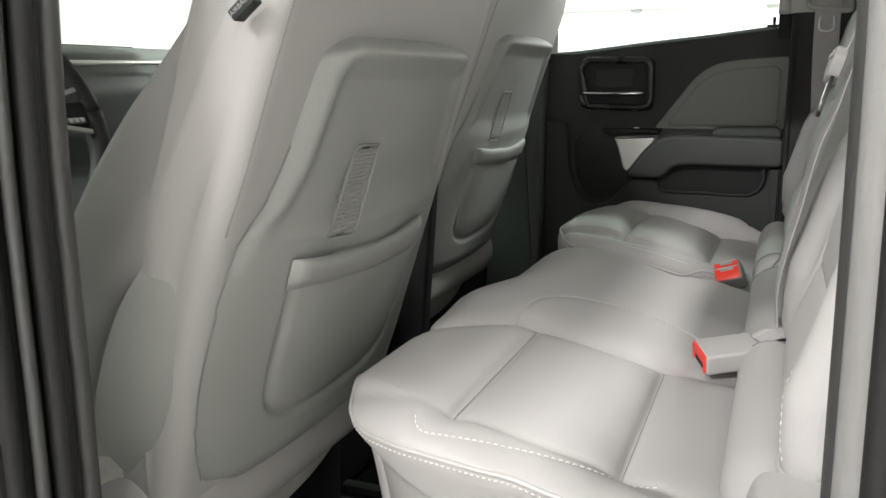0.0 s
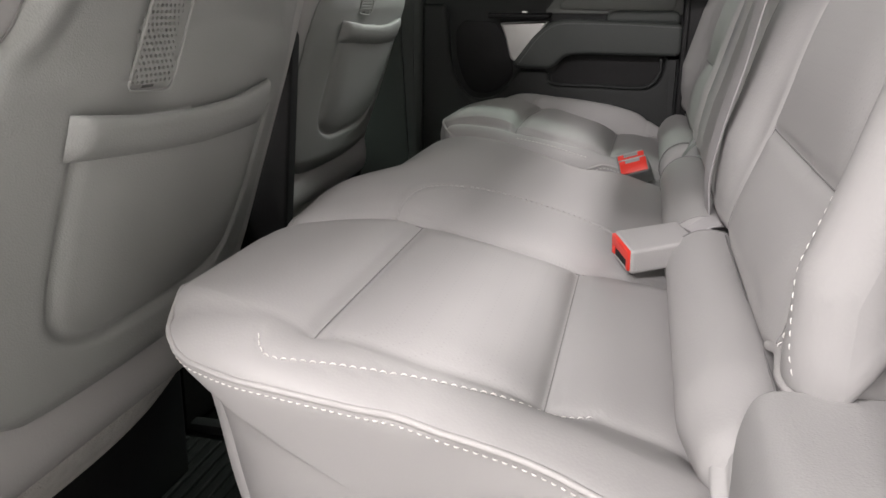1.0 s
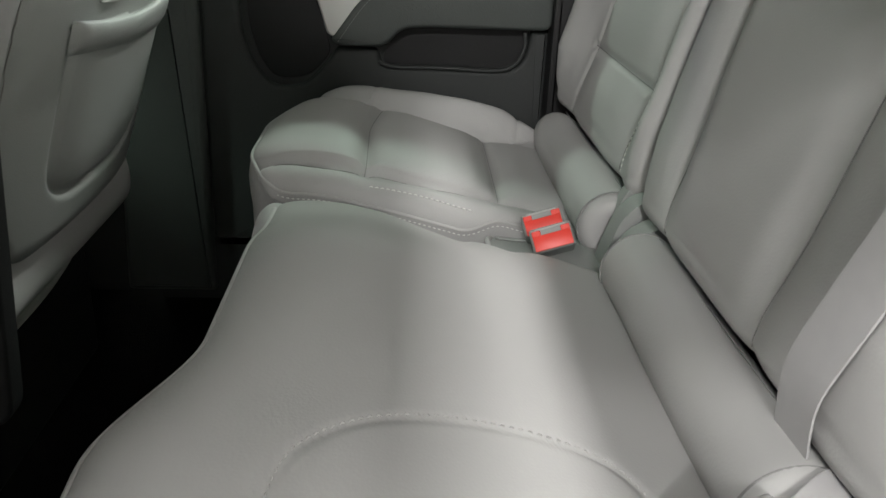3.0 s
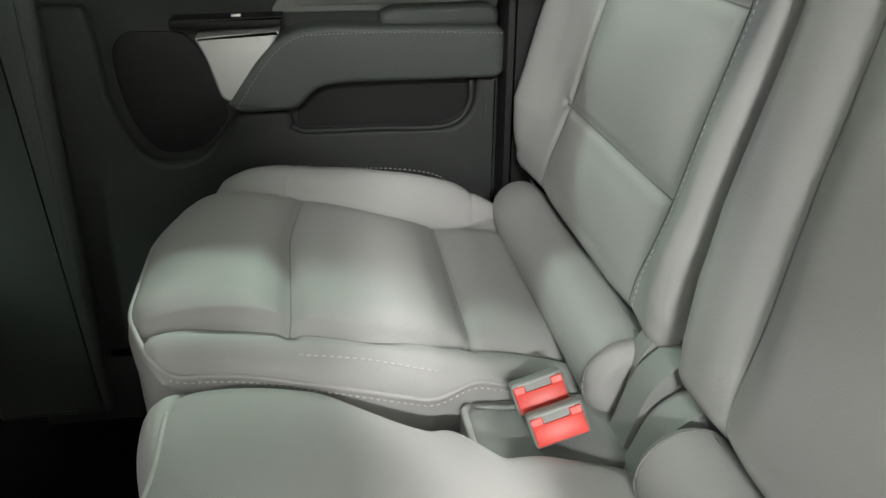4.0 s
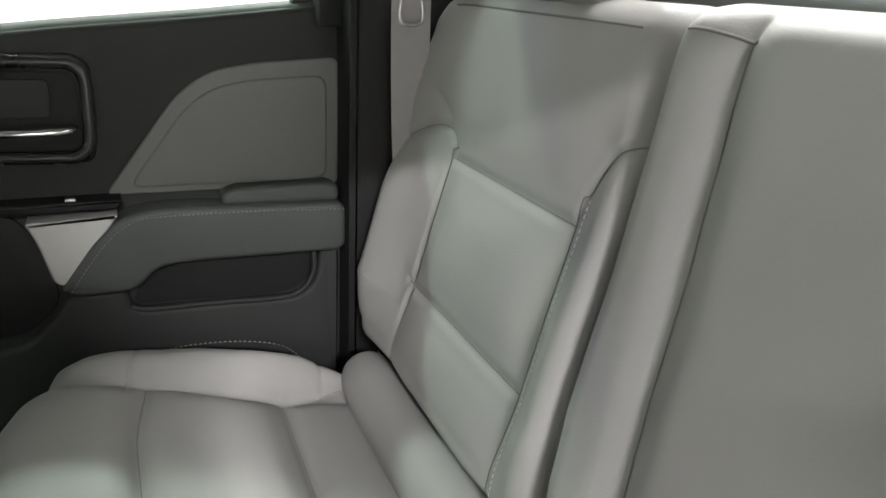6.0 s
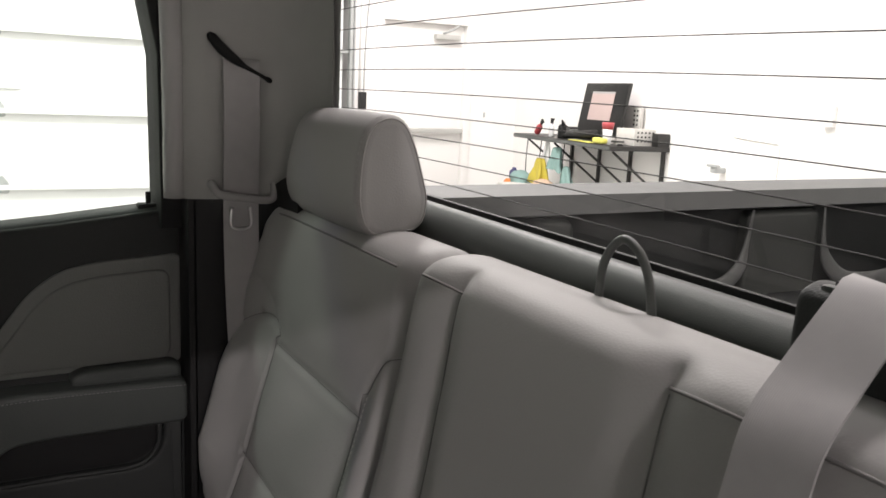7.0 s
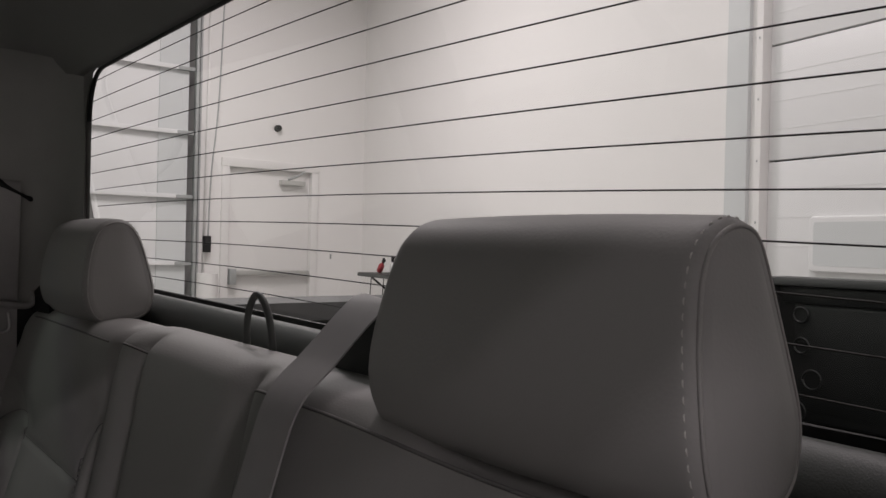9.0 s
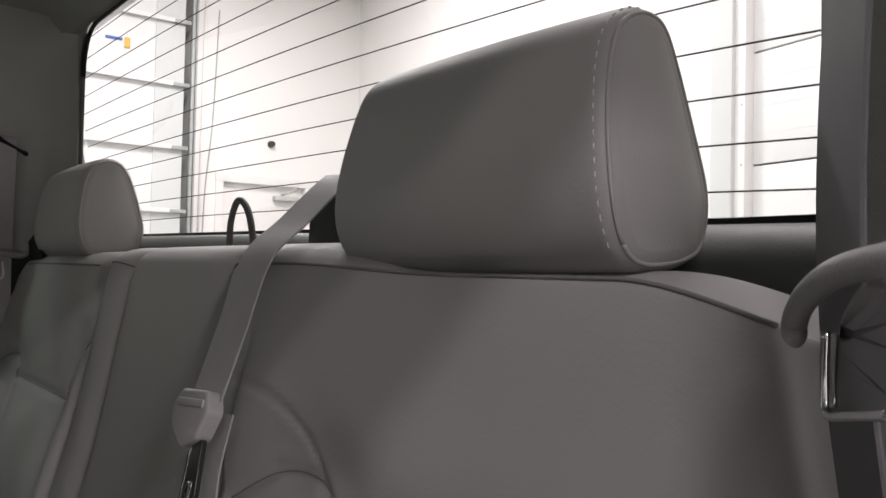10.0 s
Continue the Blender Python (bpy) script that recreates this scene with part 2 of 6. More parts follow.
def tube_mesh(path, r, sides=8, squash=1.0, up=(0, 0, 1), cap=True):
    path = np.array(path, float)
    rad = np.full(len(path), r) if np.isscalar(r) else np.array(r)
    keep = np.r_[True, np.linalg.norm(np.diff(path, axis=0), axis=1) > 1e-6]
    path, rad = path[keep], rad[keep]
    tan = np.gradient(path, axis=0)
    tan /= np.maximum(np.linalg.norm(tan, axis=1)[:, None], 1e-9)
    u = np.cross(tan, np.array(up, float))
    bad = np.linalg.norm(u, axis=1) < 1e-4
    u[bad] = np.cross(tan[bad], (0, 1, 0.01))
    u /= np.linalg.norm(u, axis=1)[:, None]
    v = np.cross(u, tan)
    ang = np.linspace(0, 2 * math.pi, sides, endpoint=False)
    ring = rad[:, None, None] * (np.cos(ang)[None, :, None] * u[:, None] + squash * np.sin(ang)[None, :, None] * v[:, None])
    verts = (path[:, None] + ring).reshape(-1, 3)
    faces = []
    for i in range(len(path) - 1):
        for j in range(sides):
            k = (j + 1) % sides
            faces.append((i * sides + j, (i + 1) * sides + j, (i + 1) * sides + k, i * sides + k))
    if cap:
        faces.append(tuple(range(sides)))
        faces.append(tuple(range((len(path) - 1) * sides, len(path) * sides))[::-1])
    return mesh_of(verts, faces)


def ribbon_mesh(path, side, width, thick):
    """A belt along path; side: the direction of its width at each point."""
    path = np.array(path, float)
    side = np.array(side, float)
    side = np.broadcast_to(side, path.shape).copy()
    tan = np.gradient(path, axis=0)
    tan /= np.linalg.norm(tan, axis=1)[:, None]
    side -= tan * (side * tan).sum(1)[:, None]
    side /= np.linalg.norm(side, axis=1)[:, None]
    nor = np.cross(side, tan)
    w, h = width / 2, thick / 2
    prof = [(-w, -h), (w, -h), (w + h * .6, 0), (w, h), (-w, h), (-w - h * .6, 0)]
    verts = np.concatenate([(path + a * side + b * nor)[:, None] for a, b in prof], 1).reshape(-1, 3)
    faces = []
    m = len(prof)
    for i in range(len(path) - 1):
        for j in range(m):
            k = (j + 1) % m
            faces.append((i * m + j, (i + 1) * m + j, (i + 1) * m + k, i * m + k))
    faces += [tuple(range(m)), tuple(range((len(path) - 1) * m, len(path) * m))[::-1]]
    me = mesh_of(verts, faces)
    uv = me.uv_layers.new(name="UVMap")
    run = np.r_[0, np.cumsum(np.linalg.norm(np.diff(path, axis=0), axis=1))]
    for loop in me.loops:
        i, j = divmod(loop.vertex_index, m)
        uv.data[loop.index].uv = ((prof[j][0] / width + .5), run[i] / width)
    me.set_sharp_from_angle(angle=radians(50))
    return me


def stitches(name, pts, normals, mat, parent, length=0.0040, gap=0.0026, r=0.00058):
    """A row of thread stitches along a path that lies on a surface."""
    pts = np.array(pts, float)
    s = np.r_[0, np.cumsum(np.linalg.norm(np.diff(pts, axis=0), axis=1))]
    verts, faces = [], []
    w = 0.0
    while w + length < s[-1]:
        a, b = (np.array([np.interp(q, s, pts[:, k]) for k in range(3)]) for q in (w, w + length))
        n = np.array([np.interp(w, s, np.array(normals)[:, k]) for k in range(3)])
        t = (b - a) / np.linalg.norm(b - a)
        u = np.cross(n, t)
        base = len(verts)
        for q, k in ((a - n * r, .6), ((a * .75 + b * .25) + n * r * .5, 1), ((a * .25 + b * .75) + n * r * .5, 1), (b - n * r, .6)):
            for ca, sa in ((1, 0), (0, 1), (-1, 0), (0, -1)):
                verts.append(q + (u * ca + n * sa) * r * k)
        for i in range(3):
            for j in range(4):
                faces.append((base + i * 4 + j, base + i * 4 + 4 + j, base + i * 4 + 4 + (j + 1) % 4, base + i * 4 + (j + 1) % 4))
        w += length + gap
    return put(name, mesh_of(verts, faces), mat, parent, "pale dashed stitching")


def near_line(a, b, line):
    """Distance from points (a, b) to a polyline."""
    d = np.full(np.shape(a), 9.0)
    for (x0, y0), (x1, y1) in zip(line[:-1], line[1:]):
        dx, dy = x1 - x0, y1 - y0
        t = np.clip(((a - x0) * dx + (b - y0) * dy) / (dx * dx + dy * dy + 1e-12), 0, 1)
        d = np.minimum(d, np.hypot(a - x0 - t * dx, b - y0 - t * dy))
    return d


class Pad:
    """An upholstered body: a profile in y and z drawn across x, with rounded sides, seams and panels."""

    def __init__(self, prof, xl, xr, r, step=0.006, closed=False, disp=None, wrap=None, sink=None, left=None, right=None):
        p = np.array(prof, float)
        if closed:
            p = np.vstack([p, p[:1]])
        self.prof = q = smooth_path(p, step, closed)
        tan = np.gradient(q, axis=0)
        tan /= np.linalg.norm(tan, axis=1)[:, None]
        nor = np.stack([tan[:, 1], -tan[:, 0]], 1)
        mid = q.mean(0)
        if ((q - mid) * nor).sum() < 0:
            nor = -nor
        if closed:
            nor[0] = nor[-1] = (nor[0] + nor[-1]) / np.linalg.norm(nor[0] + nor[-1])
        self.nor = nor
        L, R = (np.array([f(*pt) for pt in q]) for f in (xl, xr))
        n = max(4, int((R - L).max() / step))
        wl, dl = left or (r, lambda y, z: r)
        wr, dr = right or (r, lambda y, z: r)
        DL, DR = (np.array([f(*pt) for pt in q]) for f in (dl, dr))
        th_l, th_r = (np.linspace(math.pi / 2, 0, 6 if w < .03 else 11) for w in (wl, wr))
        cols = []
        turn = lambda t, w: 1 - math.cos(t) if w < .03 else .38 * math.sin(t) + .62 * (1 - math.cos(t)) - .38 * (math.sin(t) - t * 2 / math.pi) * .5
        for t in th_l[:-1]:
            cols.append((L + wl - wl * math.sin(t), DL * turn(t, wl)))
        for a in np.linspace(0, 1, n):
            cols.append(((L + wl) * (1 - a) + (R - wr) * a, np.zeros(len(q))))
        for t in th_r[::-1][1:]:
            cols.append((R - wr + wr * math.sin(t), DR * (1 - math.cos(t))))
        X = np.stack([c[0] for c in cols], 1)
        D = np.stack([c[1] for c in cols], 1)
        Y = q[:, :1] - nor[:, :1] * D
        Z = q[:, 1:] - nor[:, 1:] * D
        if disp is not None:
            d = disp(X, np.broadcast_to(q[:, :1], X.shape), np.broadcast_to(q[:, 1:], X.shape), nor)
            Y, Z = Y + nor[:, :1] * d, Z + nor[:, 1:] * d
        if wrap is not None:
            Y = Y + wrap(X, Y, Z)
        if sink is not None:
            Z = Z - sink(X, Z)
        self.P = np.stack([X, Y, Z], -1)
        self.closed, self.xl, self.xr = closed, xl, xr
        du, dv = np.gradient(self.P, axis=0), np.gradient(self.P, axis=1)
        if closed:
            du[0] = du[-1] = (self.P[1] - self.P[-2]) / 2
        nrm = np.cross(du, dv)
        nrm /= np.linalg.norm(nrm, axis=2)[..., None] + 1e-12
        self.flip = (nrm[..., 1:] * nor[:, None]).sum() > 0
        if not self.flip:
            nrm = -nrm
        self.N = nrm

    def panels(self, names, mats, region, parent, labels=None):
        """Splits the skin into parts; region: a number for each face, from its middle."""
        m, n = self.P.shape[:2]
        mid = (self.P[:-1, :-1] + self.P[1:, 1:]) / 2
        qm = (self.prof[:-1] + self.prof[1:]) / 2
        reg = region(mid[..., 0], np.broadcast_to(qm[:, :1], mid.shape[:2]), np.broadcast_to(qm[:, 1:], mid.shape[:2]))
        flat = self.P.reshape(-1, 3)
        for k, nm in enumerate(names):
            ii, jj = np.where(reg == k)
            if not len(ii):
                continue
            quads = np.stack([ii * n + jj, ii * n + jj + 1, (ii + 1) * n + jj + 1, (ii + 1) * n + jj], 1)
            if self.flip:
                quads = quads[:, ::-1]
            used, inv = np.unique(quads, return_inverse=True)
            me = mesh_of(flat[used], inv.reshape(-1, 4).tolist())
            me.normals_split_custom_set_from_vertices(self.N.reshape(-1, 3)[used].tolist())
            put(nm, me, mats[k], parent, (labels or {}).get(nm, ""))

    def cap(self, name, side, mat, parent, bulge=0.0, label=""):
        """The side panel that closes the pad."""
        loop = self.P[:, 0 if side < 0 else -1]
        if self.closed:
            loop = loop[:-1]
        c = loop.mean(0)
        verts, faces = [], []
        rings = (1.0, .96, .9, .8, .65, .45, .22)
        m = len(loop)
        for k in rings:
            ring = c + (loop - c) * np.array([1, k, k])
            f = self.xl if side < 0 else self.xr
            ring[:, 0] = [f(q[1], q[2]) for q in ring]
            ring[:, 0] += (loop[:, 0] - [f(q[1], q[2]) for q in loop]) * k ** 4
            ring[:, 0] += side * bulge * (1 - k ** 2) ** 2
            verts += list(ring)
        c = np.array([(self.xl if side < 0 else self.xr)(c[1], c[2]) + side * bulge, c[1], c[2]])
        verts.append(c)
        for a in range(len(rings) - 1):
            for i in range(m):
                j = (i + 1) % m
                faces.append((a * m + i, a * m + j, (a + 1) * m + j, (a + 1) * m + i))
        last = (len(rings) - 1) * m
        for i in range(m):
            faces.append((last + i, last + (i + 1) % m, len(verts) - 1))
        put(name, mesh_of(verts, faces), mat, parent, label)

    def at(self, i, j):
        """Points of the skin at fractional rows and columns."""
        i, j = np.clip(i, 0, self.P.shape[0] - 1.001), np.clip(j, 0, self.P.shape[1] - 1.001)
        a, b = np.floor(i).astype(int), np.floor(j).astype(int)
        u, v = (i - a)[:, None], (j - b)[:, None]
        return ((self.P[a, b] * (1 - u) + self.P[a + 1, b] * u) * (1 - v) + (self.P[a, b + 1] * (1 - u) + self.P[a + 1, b + 1] * u) * v)

    def on(self, a, q, axis, lift=0.0):
        """Places on the top (axis 1: x and y) or the front (axis 2: x and z) of the skin, with normals."""
        ok = np.where(self.nor[:, 2 - axis] > .3)[0]
        run = np.split(ok, np.where(np.diff(ok) > 1)[0] + 1)
        run = max(run, key=len)
        vals = self.prof[run, axis - 1]
        order = np.argsort(vals)
        rows = np.interp(q, vals[order], run[order].astype(float))
        pts, nrm = [], []
        for x, r in zip(a, rows):
            i = int(min(r, len(self.P) - 2))
            u = r - i
            ends = [np.array([np.interp(x, self.P[k, :, 0], self.P[k, :, c]) for c in (1, 2)]) for k in (i, i + 1)]
            p = ends[0] * (1 - u) + ends[1] * u
            n = self.nor[i]
            pts.append((x, p[0] + n[0] * lift, p[1] + n[1] * lift))
            nrm.append((0, *n))
        return np.array(pts), np.array(nrm)


# ---- rear bench ----
def blend(a, x0, x1):
    t = np.clip((a - x0) / (x1 - x0), 0, 1)
    return t * t * (3 - 2 * t)


SEAT = 0.4625           # half the distance between the two outer seat places


def cushion_lines(xc, e):
    left = [(xc - e + .016, .13), (xc - e + .010, .245), (xc - e, .32), (xc - e - .001, .40), (xc - e + .003, .47), (xc - e + .012, .54)]
    right = [(xc + .207, .145), (xc + .160, .249), (xc + .147, .407), (xc + .143, .436), (xc + .10, .50), (xc + .09, .53)]
    cross = [[(xc - e, .407), (xc + .147, .407)], [(xc - e + .010, .247), (xc + .16, .247)]]
    arch = [(xc + .137, .435), (xc + .19, .437), (xc + .24, .424), (xc + .28, .38), (xc + .298, .30), (xc + .29, .24), (xc + .258, .212), (xc + .18, .193)]
    bolster = [(xc - .17, .438), (xc - .187, .42), (xc - .178, .34), (xc - .156, .258), (xc - .13, .213)]
    if xc > 0:
        right = [(xc + .195, .145), (xc + .152, .24), (xc + .157, .33), (xc + .161, .414), (xc + .166, .46), (xc + .184, .51), (xc + .19, .53)]
        cross = [[(xc - e, .407), (xc + .160, .411)], [(xc - e + .010, .247), (xc + .152, .243)]]
        bolster = [(xc - .158, .400), (xc - .160, .34), (xc - .164, .278)]
    return left, right, cross, arch, bolster


def make_cushion(thing_ob, xc, xl, xr, lift, front_step, crease, plump, spread, left_edge, right_edge=None, pad_r=0.024):
    left, right, cross, arch, bolster = cushion_lines(xc, crease)
    arch_s = smooth_path(arch, .01)
    bol_s = smooth_path(bolster, .01)
    prof = [(.175, .08), (.145, .12), (.138, .22), (.14, .30), (.155, .327), (.20, .344), (.246, .357), (.33, .380), (.40, .397), (.44, .4045),
            (.48, .407), (.510, .4045), (.531, .396), (.5425, .380), (.548, .354), (.548, .32), (.544, .25), (.525, .16), (.49, .09)]

    def disp(X, Y, Z, nor):
        top = np.clip(nor[:, 1:2] * 1.3, 0, 1) * (Y > .14)
        dl = near_line(X, Y, left)
        d = near_line(X, Y, right)
        full = (1 - (.4 if xc < 0 else 1) * np.exp(-(dl / spread) ** 2)) * (1 - np.exp(-(d / spread) ** 2))
        for c in cross:
            dk = near_line(X, Y, c)
            full = full * (1 - np.exp(-(dk / spread) ** 2))
            d = np.minimum(d, dk)
        fade = np.clip(np.minimum(X - (xc - .24), (xc + .25) - X) / .04, 0, 1)
        puff = plump * full * fade + .007 * (1 - fade) - (.004 + .25 * plump) * np.exp(-(d / .0065) ** 2) - (.0020 if xc < 0 else .0085) * np.exp(-(dl / .007) ** 2)
        da = near_line(X, Y, arch_s)
        db = near_line(X, Y, bol_s)
        thin = -.0022 * np.exp(-(da / .0035) ** 2) - .0018 * np.exp(-(db / .003) ** 2)
        return top * (puff + thin + lift(X, Y))

    def wrap(X, Y, Z):
        return front_step(X) * np.clip((Y - .30) / .2, 0, 1)

    pad = Pad(prof, xl, xr, pad_r, disp=disp, wrap=wrap, step=.004, left=left_edge, right=right_edge)
    sl = lambda y: np.interp(y, [p[1] for p in left], [p[0] for p in left])
    sr = lambda y: np.interp(y, [p[1] for p in right], [p[0] for p in right])

    def region(X, Y, Z):
        r = np.where(Y > .405, 1, np.where(Y > .247, 2, 3))
        r = np.where(X < sl(Y), 0, r)
        r = np.where(X > sr(Y), 4, r)
        r = np.where((Y > .45) & (Z < .338), 5, r)
        return np.where((Y < .20) & (Z < .30), 6, r)

    pad.panels(["cushion_side_bolster", "cushion_front_panel", "cushion_centre_panel", "cushion_rear_panel", "cushion_inner_bolster", "cushion_skirt", "cushion_rear_skirt"],
               [leather, leather, leather_perf, leather, leather, leather, leather], region, thing_ob)
    for line in [right] + cross + ([left] if xc > 0 else []):
        w = smooth_path(line, .006)
        w = w[w[:, 1] < .53]
        p, n = pad.on(w[:, 0], w[:, 1], 1, .0001)
        put("seam", tube_mesh(p, .0005, 5), seam_m, thing_ob, "sewn seam")
    pad.cap("side_panel", -1, leather, thing_ob)
    pad.cap("side_panel", 1, leather, thing_ob)
    # piping along the open side, round the corner and across the front
    top_rows = np.where((pad.prof[:, 0] > .16) & (pad.nor[:, 1] > .2))[0]
    last = float(np.where((pad.nor[:, 1] > .70) & (pad.prof[:, 0] > .4))[0][-1])
    bend = np.linspace(0, math.pi / 2, 14)
    n_col = pad.P.shape[1]
    gi = np.r_[np.arange(top_rows[0], last - 12), last - 12 + 12 * np.sin(bend), np.full(n_col - 22, last)]
    gj = np.r_[np.full(len(np.arange(top_rows[0], last - 12)), .4), .4 + 11 * (1 - np.cos(bend)), np.linspace(12.5, n_col - 8, n_col - 22)]
    path = smooth_path(pad.at(gi, gj)[::3], .004)
    put("piping", tube_mesh(path, .0024, 8), piping_m, thing_ob)
    out = np.clip((path[:, 0] - path[0, 0] - .06) / .10, 0, 1)[:, None]
    nrm = np.array([-1.0, 0, .2]) * (1 - out) + np.array([0, 1.0, .2]) * out
    stitches("stitching", path + nrm * .0006 - np.array([0, 0, .0055]), nrm, stitch_m, thing_ob, length=.0034, gap=.0026, r=.0006)
    for line in (bol_s, ):
        p, n = pad.on(line[:, 0], line[:, 1], 1, .0008)
        stitches("stitching", p, n, stitch_m, thing_ob, length=.0044, gap=.0022, r=.00062)
    p, n = pad.on(arch_s[:, 0] + .004, arch_s[:, 1], 1, .0003)
    stitches("stitching", p, n, piping_m, thing_ob, r=.0007)
    return pad


NEAR_PLAN = smooth_path([(.08, -.73), (.14, -.728), (.195, -.72), (.258, -.697), (.329, -.679), (.408, -.665), (.452, -.655), (.509, -.630), (.530, -.612), (.545, -.585), (.556, -.545)], .004)
near_edge = lambda y, z: np.interp(y, NEAR_PLAN[:, 0], NEAR_PLAN[:, 1]) + .40 * max(0, .372 - z)
mid_edge = lambda y, z: .188 + .060 * float(blend(y, .25, .285)) + .042 * float(blend(y, .29, .40))
near_roll = lambda y, z: max(min(max(z - .370, .010), .05), .032 * float(blend(y, .44, .53)))
wide_cushion = thing("rear_bench_seat", "wide grey leather rear bench seat with stitched panels and piping", "bench seat", "rear bench seats")
mid_lift = lambda X, Y: .009 * blend(X, -.34, -.2) - .040 * blend(X, .08, .285) * blend(Y, .22, .30) + .016 * blend(-X, .60, .67) * blend(.36 - Y, 0, .14)
make_cushion(wide_cushion, -SEAT, near_edge, mid_edge, mid_lift, lambda X: -.040 * blend(X, -.23, -.08) + .026 * blend(X, .12, .27), .148, .0075, .021, (.048, near_roll))

far_left = lambda y, z: .292 - .006 * float(blend(y, .245, .28)) + .012 * float(blend(y, .30, .50)) + .022 * (max(0, y - .515) / .03) ** 2 + .4 * max(0, .32 - z) ** 1.5
far_right = lambda y, z: np.interp(y, [.13, .2, .28, .347, .40, .45, .49, .52, .54, .55], [.668, .675, .702, .715, .717, .716, .710, .696, .670, .640])
far_roll = lambda y, z: .022 + .024 * float(blend(y, .245, .29))
narrow_cushion = thing("rear_bench_seat", "narrow grey leather rear bench seat beside the door", "bench seat", "rear bench seats")
wing_z = lambda Y: np.interp(Y, [.13, .165, .222, .285, .347, .40, .44, .48, .53], [.022, .046, .047, .037, .026, .016, .012, .010, .006])
far_lift = lambda X, Y: .008 * (1 - blend(X, .60, .68)) + wing_z(Y) * blend(X, .615, .675)
make_cushion(narrow_cushion, SEAT, far_left, far_right, far_lift, lambda X: .004 - .037 * blend(X, .49, .68), .132, .0100, .022, (.050, far_roll), (.042, lambda y, z: .028))


def seat_back_lines(xc):
    left = [(xc - .158, .39), (xc - .155, .662), (xc - .165, .70), (xc - .185, .735), (xc - .213, .752)]
    upper_left = [(xc - .213, .752), (xc - .222, .80), (xc - .238, .846)]
    right = [(xc + .155, .39), (xc + .15, .43), (xc + .145, .51), (xc + .130, .662), (xc + .122, .68)] if xc < 0 else [(xc + .134, .39), (xc + .132, .51), (xc + .133, .662), (xc + .122, .68)]
    wing = [(xc + .122, .68), (xc + .15, .697), (xc + .2, .692), (xc + .258, .662)]
    wing_2 = [(xc + .135, .69), (xc + .168, .722), (xc + .22, .742), (xc + .29, .747)]
    cross = [[(xc - .156, .512), (xc + .145, .512)], [(xc - .156, .668), (xc + .128, .668)]]
    return left, upper_left, right, wing, wing_2, cross


BACK_PROFILE = [(.112, .414), (.111, .430), (.107, .448), (.087, .51), (.066, .586), (.045, .662), (.026, .75), (.012, .82), (.002, .843), (-.016, .856), (-.045, .858),
                (-.072, .845), (-.083, .80), (-.075, .62), (-.045, .44), (-.02, .412), (.05, .404), (.098, .404)]


